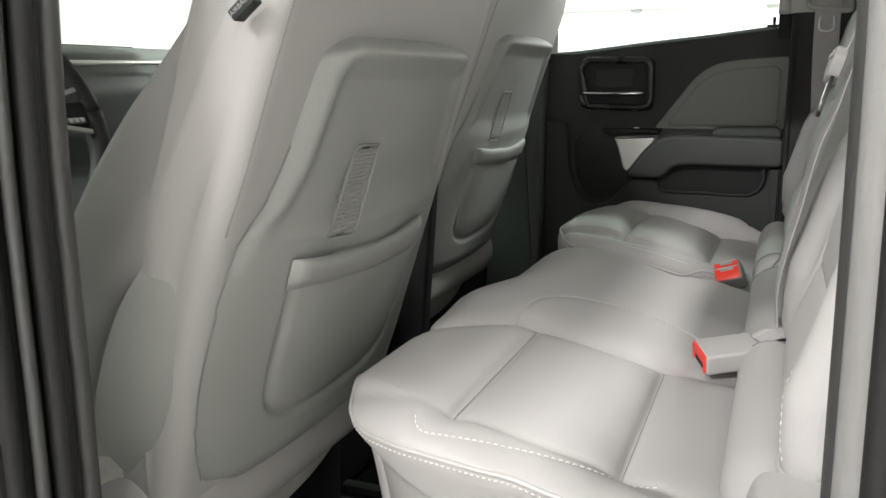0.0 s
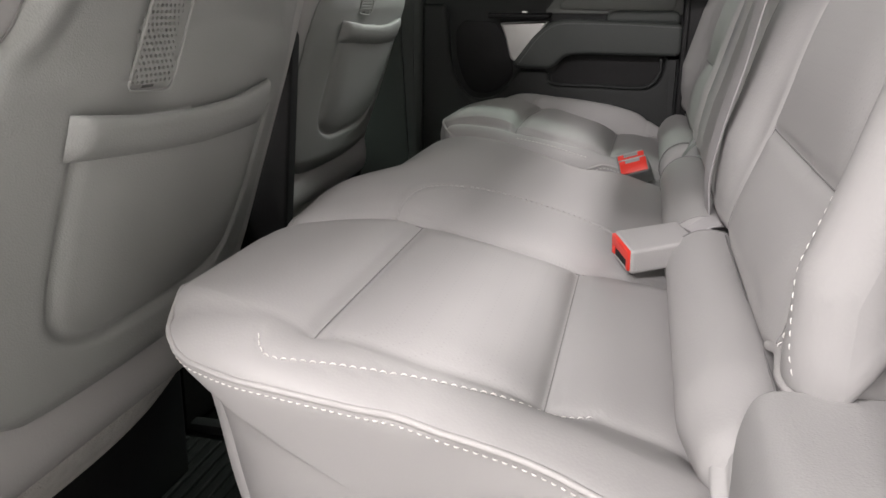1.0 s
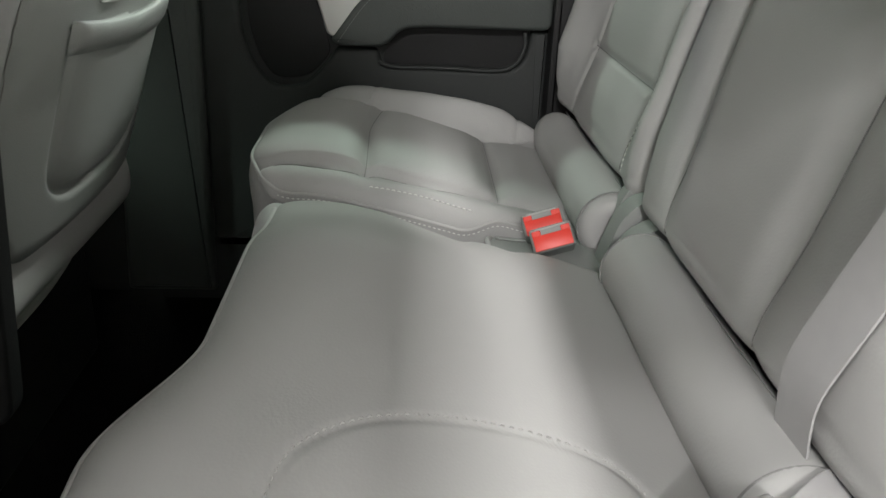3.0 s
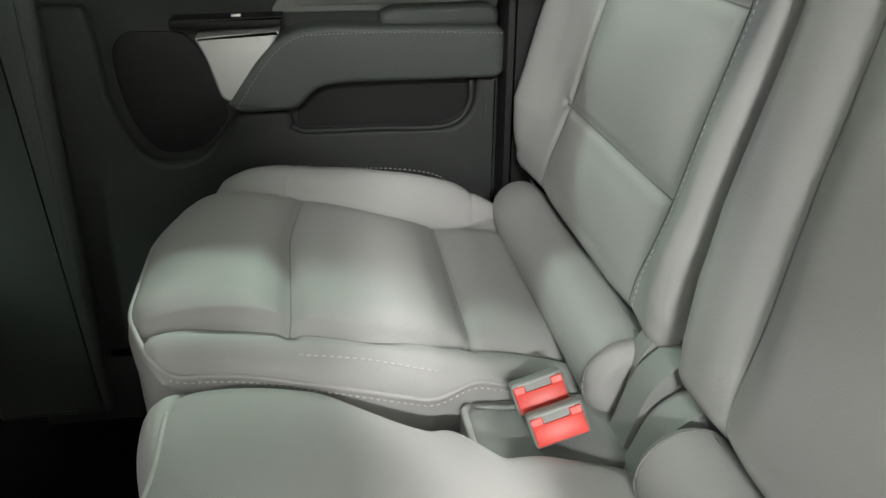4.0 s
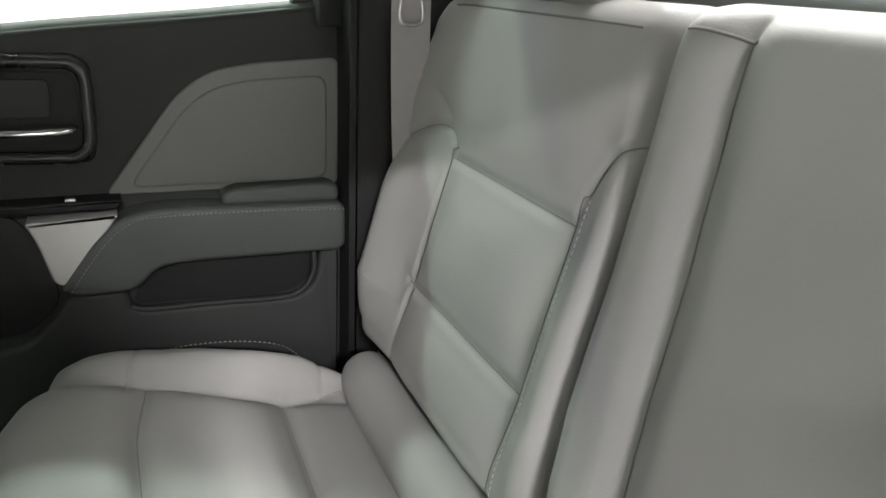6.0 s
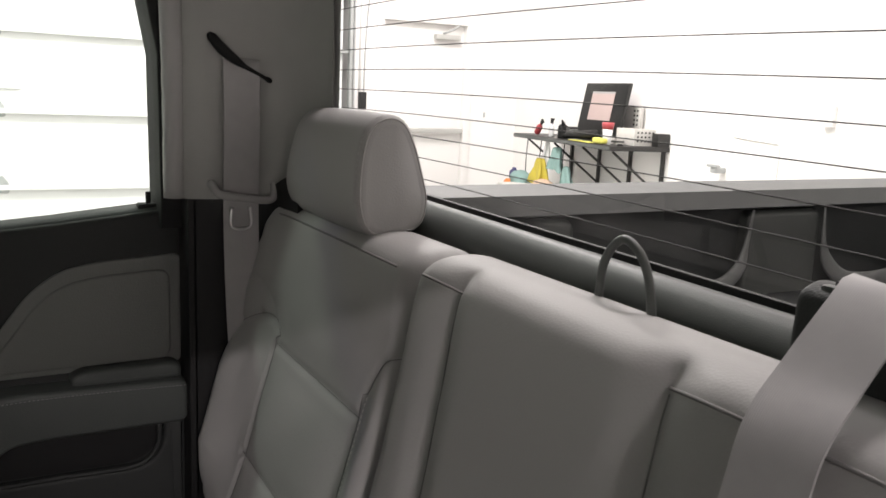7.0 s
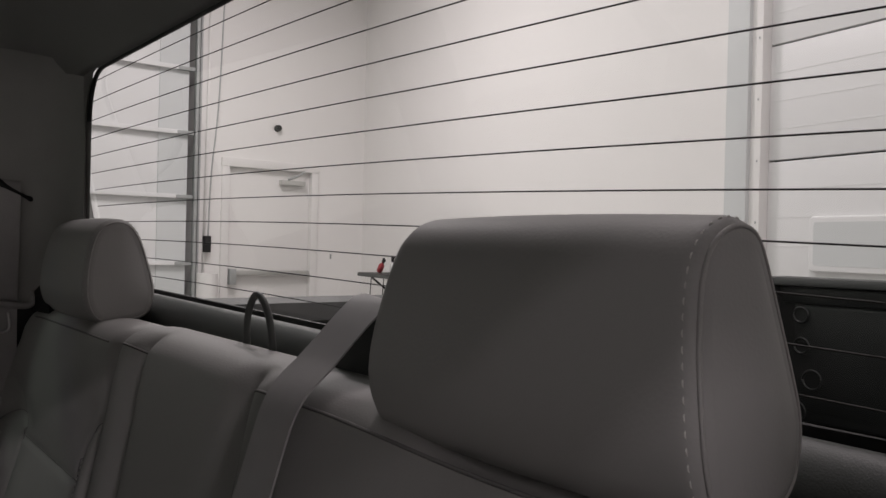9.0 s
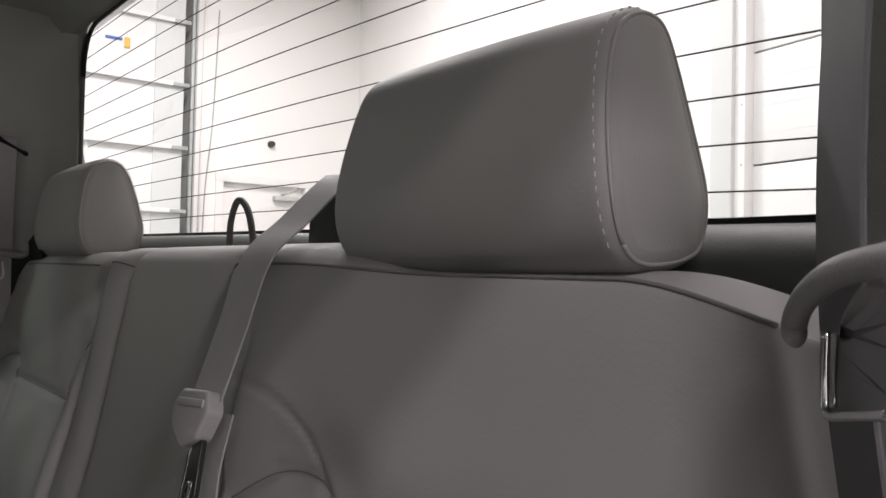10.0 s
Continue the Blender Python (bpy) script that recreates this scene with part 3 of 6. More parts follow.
def make_back(thing_ob, xc, xl, xr, seams, regions, names, mats, wing_out, sink):
    left, upper_left, right, wing, wing_2, cross = seat_back_lines(xc)
    hard = [left, upper_left, right, wing] + cross + seams
    thin = smooth_path(wing_2, .01)

    def disp(X, Y, Z, nor):
        face = np.clip(nor[:, :1] * 1.4, 0, 1) * np.clip((.87 - Z) / .03, 0, 1)
        d = np.full(X.shape, 9.0)
        full, full_2 = np.ones(X.shape), np.ones(X.shape)
        for c in hard:
            dk = near_line(X, Z, c)
            full, full_2 = full * (1 - np.exp(-(dk / .035) ** 2)), full_2 * (1 - np.exp(-(dk / .022) ** 2))
            d = np.minimum(d, dk)
        far_in = blend(X, xc - .27, xc - .23) * blend(-X, -(xc + .28), -(xc + .24))
        groove = np.where(X < -.5, .75, 1.0)
        puff = .010 * (full * far_in + full_2 * (1 - far_in)) - .0042 * groove * np.exp(-(d / .0058) ** 2)
        puff = puff - .0018 * np.exp(-(near_line(X, Z, thin) / .003) ** 2)
        side = .010 * (blend(X, xc + .16, xc + .24) + blend(-X, -(xc - .165), -(xc - .22))) * np.clip((.80 - Z) / .2, 0, 1) * (np.abs(X - xc) < .27)
        foot = .25 + .75 * np.clip((Z - .425) / .06, 0, 1)
        return face * foot * (puff + side + wing_out(X) * np.clip((.80 - Z) / .16, 0, 1))

    pad = Pad(BACK_PROFILE, xl, xr, .026, closed=True, disp=disp, step=.004, sink=sink)
    sl = lambda z: np.interp(z, [p[1] for p in left + upper_left[1:]], [p[0] for p in left + upper_left[1:]])
    sr = lambda z: np.where(z < .69, np.interp(z, [p[1] for p in right], [p[0] for p in right]), 9)

    def region(X, Y, Z):
        front = Y > .128 - .276 * (Z - .43) - .055
        r = np.where(Z > .668, 3, np.where(Z > .512, 2, 1))
        r = np.where(X < sl(Z), 0, r)
        r = np.where(X > sr(Z), 4, r)
        r = regions(r, X, Z)
        r = np.where((Z > .838) & (Y > -.075), 5, r)
        return np.where(~front & ((Y < -.06) | (Z < .40)), 6, r)

    pad.panels(names, mats, region, thing_ob)
    pad.cap("side_panel", -1, leather, thing_ob)
    pad.cap("side_panel", 1, leather, thing_ob)
    n_front = int(np.argmax(pad.prof[:, 1]))
    for line in [left, upper_left, right, wing] + cross + seams:
        w = smooth_path(line, .006)
        w = w[w[:, 1] < .838]
        p, n = pad.on(w[:, 0], w[:, 1], 2, .0002)
        put("seam", tube_mesh(p, .0006, 5), seam_m, thing_ob, "sewn seam")
    z = np.arange(.418, .70, .008)
    for off in (-.169, ):
        p, n = pad.on(np.full(len(z), xc + off), z, 2, .0008)
        stitches("stitching", p, n, stitch_m, thing_ob)
    if xc < 0:
        z = np.arange(.44, .74, .008)
        for off in (-.703, ):
            p, n = pad.on(off + .30 * np.clip(z - .43, 0, .3), z, 2, .0001)
            stitches("stitching", p, n, stitch_m, thing_ob, length=.0038, gap=.0026, r=.0004)
    # piping along the top edge
    i = int(np.argmin(np.abs(pad.prof[:n_front, 1] - .838)))
    xs = pad.P[i, :, 0]
    runs = [(xl(0, .8) + .03, xc + .20)] if xc > 0 else [(-.63, -.095), (.155, .226)]
    for a, b in runs:
        sel = (xs > a) & (xs < b)
        put("piping", tube_mesh(pad.P[i, sel] + np.array([0, .0002, .0002]), .0013, 6), seam_m, thing_ob)
    return pad


names7 = ["backrest_side_bolster", "backrest_lower_panel", "backrest_centre_panel", "backrest_upper_panel", "backrest_inner_bolster", "backrest_top_panel", "backrest_back_cover"]
mats7 = [leather, leather, leather_perf, leather, leather, leather, carpet_m]
near_out = lambda y, z: np.interp(z, [.38, .45, .65, .75, .81, .845, .86], [-.70, -.716, -.716, -.714, -.705, -.69, -.68])
split_l = lambda y, z: np.interp(z, [.38, .445, .54, .70], [.208, .216, .234, .240])
wide_back = wide_cushion
mid_seams = [[(.115, .39), (.143, .55), (.157, .69), (.166, .85)], [(-.10, .39), (-.10, .845)]]


def wide_regions(r, X, Z):
    r = np.where(X > -.10, 7, r)
    return np.where(X > .157 + .17 * np.minimum(Z - .69, .1), 8, r)


wide_back_pad = make_back(wide_back, -SEAT, near_out, split_l, mid_seams, wide_regions, names7 + ["backrest_middle_panel", "backrest_end_bolster"], mats7 + [leather, leather], lambda X: .008 * blend(-X, .635, .70), lambda X, Z: (.006 * blend(-X, .22, .42) + .013 * blend(-X, .28, .40) * np.clip((Z - .841) / .012, 0, 1) + .030 * blend(-X, .545, .69)) * np.clip((Z - .70) / .15, 0, 1) - .9 * blend(-X, .57, .66) * np.clip(.434 - Z, 0, 1))
split_r = lambda y, z: np.interp(z, [.38, .435, .46, .54, .70], [.226, .230, .236, .243, .246])
far_out = lambda y, z: np.interp(z, [.38, .45, .65, .72, .78, .82, .845, .86], [.70, .728, .731, .736, .736, .728, .705, .68])
narrow_back = narrow_cushion
make_back(narrow_back, SEAT, split_r, far_out, [], lambda r, X, Z: r, names7, mats7, lambda X: .010 * blend(X, .65, .71), lambda X, Z: (.004 + .004 * blend(X, .60, .72)) * np.clip((Z - .70) / .15, 0, 1))


def make_headrest(xc, drop=0.0, thread=None):
    t = thing("headrest", "grey leather rear headrest with stitched end panels on two posts", "headrest", "rear headrests", at=(xc, 0, .85 + drop))
    prof = [(.008, .858), (.017, .884), (.015, .92), (.006, .958), (-.006, .977), (-.026, .985), (-.046, .978), (-.061, .954), (-.073, .91), (-.076, .885), (-.068, .860), (-.045, .850), (-.01, .847)]
    prof = [(y, z - .85) for y, z in prof]   # seat side first, then over the top

    def disp(X, Y, Z, nor):
        return .003 * (1 - (X / .137) ** 2)
    half = lambda y, z: .1285 - .012 * float(blend(z, .02, .13)) - .006 * float(blend(-y, .035, .08))
    pad = Pad(prof, lambda y, z: -half(y, z), half, .011, closed=True, disp=disp, step=.004)
    pad.panels(["cover"], [leather], lambda X, Y, Z: np.zeros(X.shape, int), t)
    for side in (-1, 1):
        pad.cap("end_panel", side, leather, t, .002)
        j = 2 if side < 0 else -3
        put("piping", tube_mesh(np.vstack([pad.P[:-1, j], pad.P[:1, j]]), .0013, 6), piping_m, t)
        k = 4 if side < 0 else -5
        loop = pad.P[:, k]
        nn = np.c_[np.zeros(len(loop)), pad.nor]
        if side < 0:
            run = smooth_path(loop[:int(len(loop) * .52):3], .003)
            away = np.array([np.interp(np.linspace(0, 1, len(run)), np.linspace(0, 1, len(nn[:int(len(loop) * .52)])), nn[:int(len(loop) * .52), c]) for c in range(3)]).T
            stitches("stitching", run, away, thread or stitch_m, t, length=.0040, gap=.0030, r=.00045)
    for px in (-.088, .028):
        bm = bmesh.new()
        bmesh.ops.create_cone(bm, segments=16, radius1=.007, radius2=.007, depth=.07, cap_ends=True, matrix=Matrix.Translation((px, -.032, .0)))
        part("post", bm, chrome_m, t, "steel post")
        bm = bm_box(px - .02, px + .02, -.048, -.014, -.0, .012, .005)
        part("guide", bm, black_m, t, "black plastic post guide")
    return t


make_headrest(-.415, -.008)
make_headrest(.506, 0.0, leather)


# rolls between cushion and back
def make_roll(x0, x1, gather, label):
    xs = x0 + (x1 - x0) * (1 - np.cos(np.linspace(0, math.pi, 60))) / 2
    base = np.full(60, .0395)
    end = np.minimum(np.clip((xs - x0) / .016, 0, 1), np.clip((x1 - xs) / .016, 0, 1))
    base *= .55 + .45 * np.sqrt(np.clip(end * (2 - end), 0, 1))
    if x1 > .5:
        base *= .72 + .28 * np.clip((x1 - xs) / .07, 0, 1) ** .5
    if gather:
        base *= .55 + .45 * np.clip((xs - x0) / .07, 0, 1) ** .6
    path = np.stack([xs, np.full(60, .124), np.full(60, .363) + .0015 * np.sin(xs * 21)], 1)
    t = thing("seat_roll", label, "seat bolster", "seat rolls")
    put("cover", tube_mesh(path, base, 36), leather, t)
    for x, way in ((x0, 1), (x1, -1)):
        if (gather and way > 0) or x > .5:
            continue
        ring = [(x + way * .0135, .124 + .0398 * math.cos(a), .363 + .0398 * math.sin(a)) for a in np.linspace(0, 2 * math.pi, 49)]
        put("end_seam", tube_mesh(ring, .0011, 6, up=(1, 0, 0)), seam_m, t, "sewn seam round the end")
    back_seam = [(x, .124 - .0395 * math.sin(.35), .363 + .0395 * math.cos(.35)) for x in np.linspace(x0 + .02, x1 - .02, 30)]
    put("seam", tube_mesh(back_seam, .0009, 6), seam_m, t, "sewn seam along the roll")
    if gather:
        vs, fs, m = [], [], 40
        for a in range(12):
            k = a / 11
            r = .016 * (1 - k) ** .7 + .006 + .003 * max(0, k - .7) / .3
            for q in range(m):
                w = q / m * 2 * math.pi
                rr = r * (1 + (.05 + .30 * k) * math.sin(w * 6 + .8 * math.sin(w * 2)))
                vs.append((x0 + .012 - .042 * k, .124 + .008 * k + rr * math.cos(w), .363 - .022 * k + rr * math.sin(w)))
        fs = [(a * m + q, a * m + (q + 1) % m, (a + 1) * m + (q + 1) % m, (a + 1) * m + q) for a in range(11) for q in range(m)]
        fs.append(tuple(range(11 * m, 12 * m)))
        put("gather", mesh_of(vs, fs), leather, t, "bunched leather end")
    return t


make_roll(-.668, -.262, True, "rounded grey leather roll with a gathered end, behind the wide cushion")
make_roll(-.235, .155, False, "rounded grey leather roll behind the middle of the bench cushion")
make_roll(.252, .672, False, "rounded grey leather roll behind the narrow bench cushion")

side_cover = thing("seat_base_cover", "light grey plastic cover below the seat back at the door opening", "trim cover")
part("shell", bm_prism(rounded([(-.09, .02), (.132, .02), (.142, .41), (.134, .436), (-.09, .442)], .012), "x", -.82, -.700, .008), trim_light, side_cover)

hem = thing("seat_hem", "folded leather hem along the lower edge of the seat back", "hem")
P = wide_back_pad.P
front = P[0][P[0, :, 0] < -.60][::-1]
under = P[-2::-1, 0]
under = under[:int(np.argmax(under[:, 1] < .0))]
hem_path = smooth_path(np.vstack([front[::3], under[::3]]), .004)
put("roll", tube_mesh(hem_path + np.array([0, .001, -.001]), .0030, 10), piping_m, hem)
hinge_cover = thing("seat_hinge_cover", "grey plastic hinge cover between the two bench sections", "hinge cover")
part("cover", bm_prism(rounded([(.02, .20), (.145, .20), (.15, .33), (.128, .40), (.09, .425), (.04, .42)], .025), "x", .205, .242, .006), shell_m, hinge_cover)
part("cover", bm_prism(rounded([(.02, .20), (.155, .20), (.158, .31), (.13, .385), (.09, .405), (.04, .40)], .03), "x", .165, .203, .008), shell_m, hinge_cover)

part("cover", bm_prism(rounded([(.0, .30), (.135, .30), (.128, .385), (.115, .418), (.07, .43), (.0, .43)], .02), "x", .243, .268, .005), shell_m, hinge_cover)
part("bracket", bm_box(.236, .256, .080, .104, .400, .418, .004), black_m, hinge_cover, "black pivot bracket")

pocket = thing("buckle_pocket", "dark grey elastic pocket between the bench cushions", "pocket")
part("lining", bm_box(.19, .29, .13, .268, .24, .338, .012), shell_m, pocket)
put("hem", tube_mesh(smooth_path([(.197, .262, .334), (.215, .2655, .339), (.245, .266, .341), (.270, .2655, .340), (.284, .260, .335)], .006), .0032, 10), leather, pocket, "pale folded hem")
put("fold", tube_mesh(smooth_path([(.279, .255, .339), (.272, .225, .3395), (.276, .195, .339), (.270, .160, .338)], .006), .0030, 8, squash=.5), shell_m, pocket, "soft fold in the cloth")


# ---- belts and buckles ----
def make_buckle(name_label, m, deep=.075, upright=False):
    """A buckle whose mouth points along +y; the button is on that end."""
    t = thing("seat_belt_buckle", name_label, "belt buckle", "rear belt buckles")
    t.matrix_world = m
    bm = bmesh.new()
    bm_box(-.023, .023, -deep, .0, -.0135, .0135, .004, 3, bm)
    part("body", bm, trim_light if not upright else shell_m, t)
    cut = -.0045 if upright else .0005
    red = bm_box(-.0208, .0208, -.004, .0026, cut, .0122, .0015)
    for a in (-1, 1):
        bm_box(*sorted((a * .0208, a * (.0110 if upright else .0150))), -.004, .0022, -.0100, cut + .001, .0008, 1, red)
    part("button", red, red_m, t, "red release button")
    part("slot", bm_box(-.0150, .0150, -.003, .0006, -.0100, cut, .0), shell_m if upright else black_m, t, "tongue slot")
    part("slot_lip", bm_box(-.0165, .0165, -.002, .0012, -.0122, -.0100, .0006), trim_light, t)
    return t


W = Vector((-.88, -.42, -.2)).normalized()
F = Vector((-.40, .90, -.12))
F = (F - W * F.dot(W)).normalized()
U = W.cross(F)
if U.z < 0:
    W, U = -W, -U
rot = Matrix((W, F, U)).transposed().to_4x4()
make_buckle("grey seat belt buckle with red button lying on the cushion", Matrix.Translation((-.287, .208, .376)) @ rot, .070)
stalk = thing("buckle_stalk", "black webbing stalk of the buckle, coming out of the seat gap", "belt stalk")
put("strap", ribbon_mesh(smooth_path([(-.252, .132, .382), (-.244, .118, .388), (-.238, .10, .385), (-.232, .08, .37)], .004), (1, .3, 0), .03, .004), belt_dark, stalk)
put("sleeve", ribbon_mesh(smooth_path([(-.256, .142, .394), (-.246, .125, .402), (-.236, .11, .402), (-.228, .095, .394)], .004), (1, .3, .2), .02, .003), belt_m, stalk, "pale folded sleeve")
for c in ((.2387, .2084, .3762), (.1985, .2045, .3745)):
    W2 = Vector((-.02, -.95, .31)).normalized()
    F2 = Vector((-.84, .155, .52))
    F2 = (F2 - W2 * F2.dot(W2)).normalized()
    turn = Matrix((W2, F2, W2.cross(F2))).transposed().to_4x4()
    make_buckle("grey buckle with red button standing in the seat pocket", Matrix.Translation(c) @ turn, .05, True)


def make_tongue(t, m):
    """Belt tongue: a bevelled grip with a webbing slot, a coated blade and its steel window."""
    shapes = [("tongue_grip", bm_prism(rounded([(-.022, .017), (.020, .020), (.031, .008), (.026, -.008), (.004, -.024), (-.018, -.018), (-.029, .002)], .004, 4), "y", -.005, .008, .003), trim_light, "grey plastic grip"),
              ("tongue_bar", bm_prism(rounded([(-.022, .010), (.020, .013), (.020, .007), (-.022, .004)], .002, 3), "y", .0075, .0095, .001), piping_m, "shadowed webbing slot"),
              ("tongue_blade", bm_prism(rounded([(-.021, -.016), (-.002, -.024), (-.006, -.062), (-.012, -.066), (-.024, -.064), (-.027, -.058)], .004, 4), "y", -.001, .003, .0008), black_gloss, "black coated blade"),
              ("tongue_edge", bm_box(-.0075, -.0045, -.002, .0034, -.058, -.022, .001), chrome_m, "bright blade edge"),
              ("tongue_window", bm_box(-.020, -.012, .0028, .0036, -.058, -.046, .0006), chrome_m, "bright slot edge")]
    for name, bm, mat, label in shapes:
        part(name, bm, mat, t, label).matrix_local = m


centre_belt = thing("seat_belt", "pale grey centre seat belt hanging over the seat back", "seat belt", "rear seat belts")
cb = smooth_path([(-.195, -.068, .906), (-.195, -.055, .918), (-.198, -.035, .908), (-.199, .0, .875), (-.204, .032, .846), (-.210, .055, .79), (-.213, .074, .740)], .008)
put("webbing", ribbon_mesh(cb, (1, .0, .1), .047, .0016), belt_m, centre_belt)
cb2 = smooth_path([(-.213, .064, .730), (-.216, .076, .685), (-.238, .095, .63), (-.230, .108, .56), (-.215, .120, .50), (-.199, .126, .447), (-.195, .122, .40)], .008)
put("webbing", ribbon_mesh(cb2, (1, .05, .1), .042, .0016), belt_m, centre_belt)
make_tongue(centre_belt, Matrix.Translation((-.212, .080, .728)) @ pose(0, 0, 0, 16, 8, 4) @ Matrix.Rotation(math.pi, 4, "Z") @ Matrix.Diagonal((-1, -1, 1, 1)))

housing = thing("belt_retractor_cover", "dark plastic cover of the belt retractor behind the seat back", "belt cover")
part("cover", bm_prism(rounded([(-.098, .78), (-.04, .78), (-.046, .905), (-.062, .912), (-.092, .905)], .008), "x", -.262, -.142, .006), trim_dark, housing)
part("belt_mouth", bm_box(-.232, -.158, -.076, -.060, .908, .9135, .002), black_m, housing, "black belt opening")
part("mouth_lip", bm_box(-.236, -.154, -.0595, -.052, .903, .911, .003), shelf_m, housing, "grey lip in front of the opening")


def make_pillar_belt(sign, label):
    t = thing("seat_belt", label, "seat belt", "rear seat belts")
    x = .712 * sign
    put("webbing", ribbon_mesh(smooth_path([(x + .012 * sign, .055, 1.050), (x - .003 * sign, .056, 1.036), (x - .006 * sign, .057, .95), (x - .006 * sign, .058, .80), (x - .002 * sign, .05, .62), (x, .03, .42)], .01),
                               (0, 1, 0), .05, .0016), belt_m if sign > 0 else belt_dark, t)
    rod = smooth_path([(x + .004 * sign, .098, .873), (x - .010 * sign, .097, .867), (x - .015 * sign, .092, .860), (x - .016 * sign, .080, .857), (x - .016 * sign, .050, .853), (x - .016 * sign, .026, .850), (x - .015 * sign, .014, .853), (x - .011 * sign, .010, .864), (x + .002 * sign, .009, .874)], .004)
    put("guide", tube_mesh(rod, .0056, 12, up=(0, 0, 1)), trim_light, t, "pale plastic belt guide loop")
    fr = smooth_path([(x - .008 * sign, .072, .840), (x - .010 * sign, .072, .812), (x - .010 * sign, .046, .812), (x - .008 * sign, .046, .840)], .004)
    put("tongue", tube_mesh(fr, .0024, 8, up=(1, 0, 0)), tongue_m, t, "bright steel belt tongue")
    return t


make_pillar_belt(1, "grey seat belt running down the pillar through a plastic guide")

near_belt = thing("seat_belt", "dark grey seat belt with plastic guide and steel tongue", "seat belt", "rear seat belts")
across = Vector((-.65, .76, 0))
mid = Vector((-.674, .062, .838))
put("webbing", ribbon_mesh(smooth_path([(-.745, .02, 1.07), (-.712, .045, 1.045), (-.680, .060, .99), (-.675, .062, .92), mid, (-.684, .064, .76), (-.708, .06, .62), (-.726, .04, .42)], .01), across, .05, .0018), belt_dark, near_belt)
fore = Vector((.006, .006, 0))
on_belt = lambda pts: smooth_path([tuple(mid + fore + across * a + Vector((0, 0, z))) for a, z in pts], .002)
facing = (.76, .65, 0)
rod = on_belt([(.092, .004), (.070, .0038), (.040, .0022), (.015, -.001), (-.011, -.008), (-.024, -.0165), (-.020, -.0225)])
put("guide", tube_mesh(rod, np.r_[.0040, np.full(len(rod) - 4, .0043), .0042, .0036, .0022], 14, up=facing), trim_light, near_belt, "pale plastic belt guide arm")
fold = on_belt([(.0275, -.0165), (.032, -.0108), (.0433, -.0046), (.054, -.0014), (.0645, -.0012), (.0685, -.0038), (.066, -.0068), (.0561, -.0101), (.0401, -.0129), (.029, -.0160)])
put("strap_fold", ribbon_mesh(fold - np.array(facing) * .005, facing, .008, .0011), belt_m, near_belt, "folded end of the webbing")
frame_rod = on_belt([(.0174, -.016), (.0161, -.026), (.0170, -.036), (.0195, -.0395), (.030, -.0385), (.050, -.0350), (.073, -.0310)])
put("tongue", tube_mesh(frame_rod, .0014, 10, up=facing), chrome_m, near_belt, "bright steel belt tongue")
put("tongue_bar", tube_mesh(on_belt([(.0274, -.0160), (.0267, -.0247), (.0258, -.0365)]), .0010, 8, up=facing), tongue_m, near_belt, "inner bar of the tongue")
cover = on_belt([(.050, -.0085), (.052, -.016), (.050, -.024), (.050, -.0335)])
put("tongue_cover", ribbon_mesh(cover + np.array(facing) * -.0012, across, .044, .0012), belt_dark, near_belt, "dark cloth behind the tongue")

loop = thing("tether_loop", "dark grey strap loop standing up behind the seat back", "tether loop")
arc = smooth_path([(.047, -.056, .80), (.045, -.054, .855), (.038, -.052, .888), (.016, -.05, .908), (-.008, -.05, .895), (-.018, -.052, .86), (-.019, -.055, .80)], .005)
put("strap", tube_mesh(arc, .0036, 10), shelf_m, loop)

latch_block = thing("seat_latch", "black plastic seat back latch beside the headrest", "latch")
part("block", bm_prism(rounded([(.60, .842), (.714, .842), (.716, .868), (.655, .886), (.60, .900)], .004), "y", .010, -.06, .004), black_m, latch_block)
part("lever", bm_prism(rounded([(.63, .886), (.69, .870), (.692, .878), (.632, .896)], .002), "y", .006, -.04, .002), black_gloss, latch_block, "satin black release lever")


# ---- cab shell ----
def setting(name, me_or_bm, mat, label, category, smooth=True):
    if isinstance(me_or_bm, bmesh.types.BMesh):
        ob = part(name, me_or_bm, mat, None, smooth=smooth)
    else:
        ob = put(name, me_or_bm, mat)
    return tagged(ob, label, category, "", "structure")


setting("floor", bm_box(-.90, .90, -.16, 2.1, -.06, 0), carpet_m, "black carpeted cab floor", "floor")
setting("wall_rear", bm_box(-.90, .90, -.20, -.115, 0, .842), trim_dark, "dark rear wall of the cab below the window", "wall")

mat_ob = thing("floor_mat", "black ribbed rubber floor mat in the rear footwell", "floor mat")
part("base", bm_box(-.74, -.12, .585, .93, .001, .009, .003), rubber_m, mat_ob)
part("rim", bm_prism(rounded([(-.74, .585), (-.12, .585), (-.12, .93), (-.74, .93)], .05), "z", .009, .0095), rubber_m, mat_ob)
rib = bm_box(-.70, -.16, -.0035, .0035, .009, .015, .002)
rib_me = bpy.data.meshes.new("rib")
rib.to_mesh(rib_me)
rib.free()
rib_me.materials.append(rubber_m)
for k in range(17):
    r = new("rib", rib_me)
    r.parent = mat_ob
    r.location = (0, .625 + k * .017, 0)
for yy in (.60, .915):
    part("edge", bm_box(-.74, -.12, yy - .012, yy + .012, .008, .024, .006), rubber_m, mat_ob)
for xx in (-.73, -.13):
    part("edge", bm_box(xx - .012, xx + .012, .60, .915, .008, .024, .006), rubber_m, mat_ob)

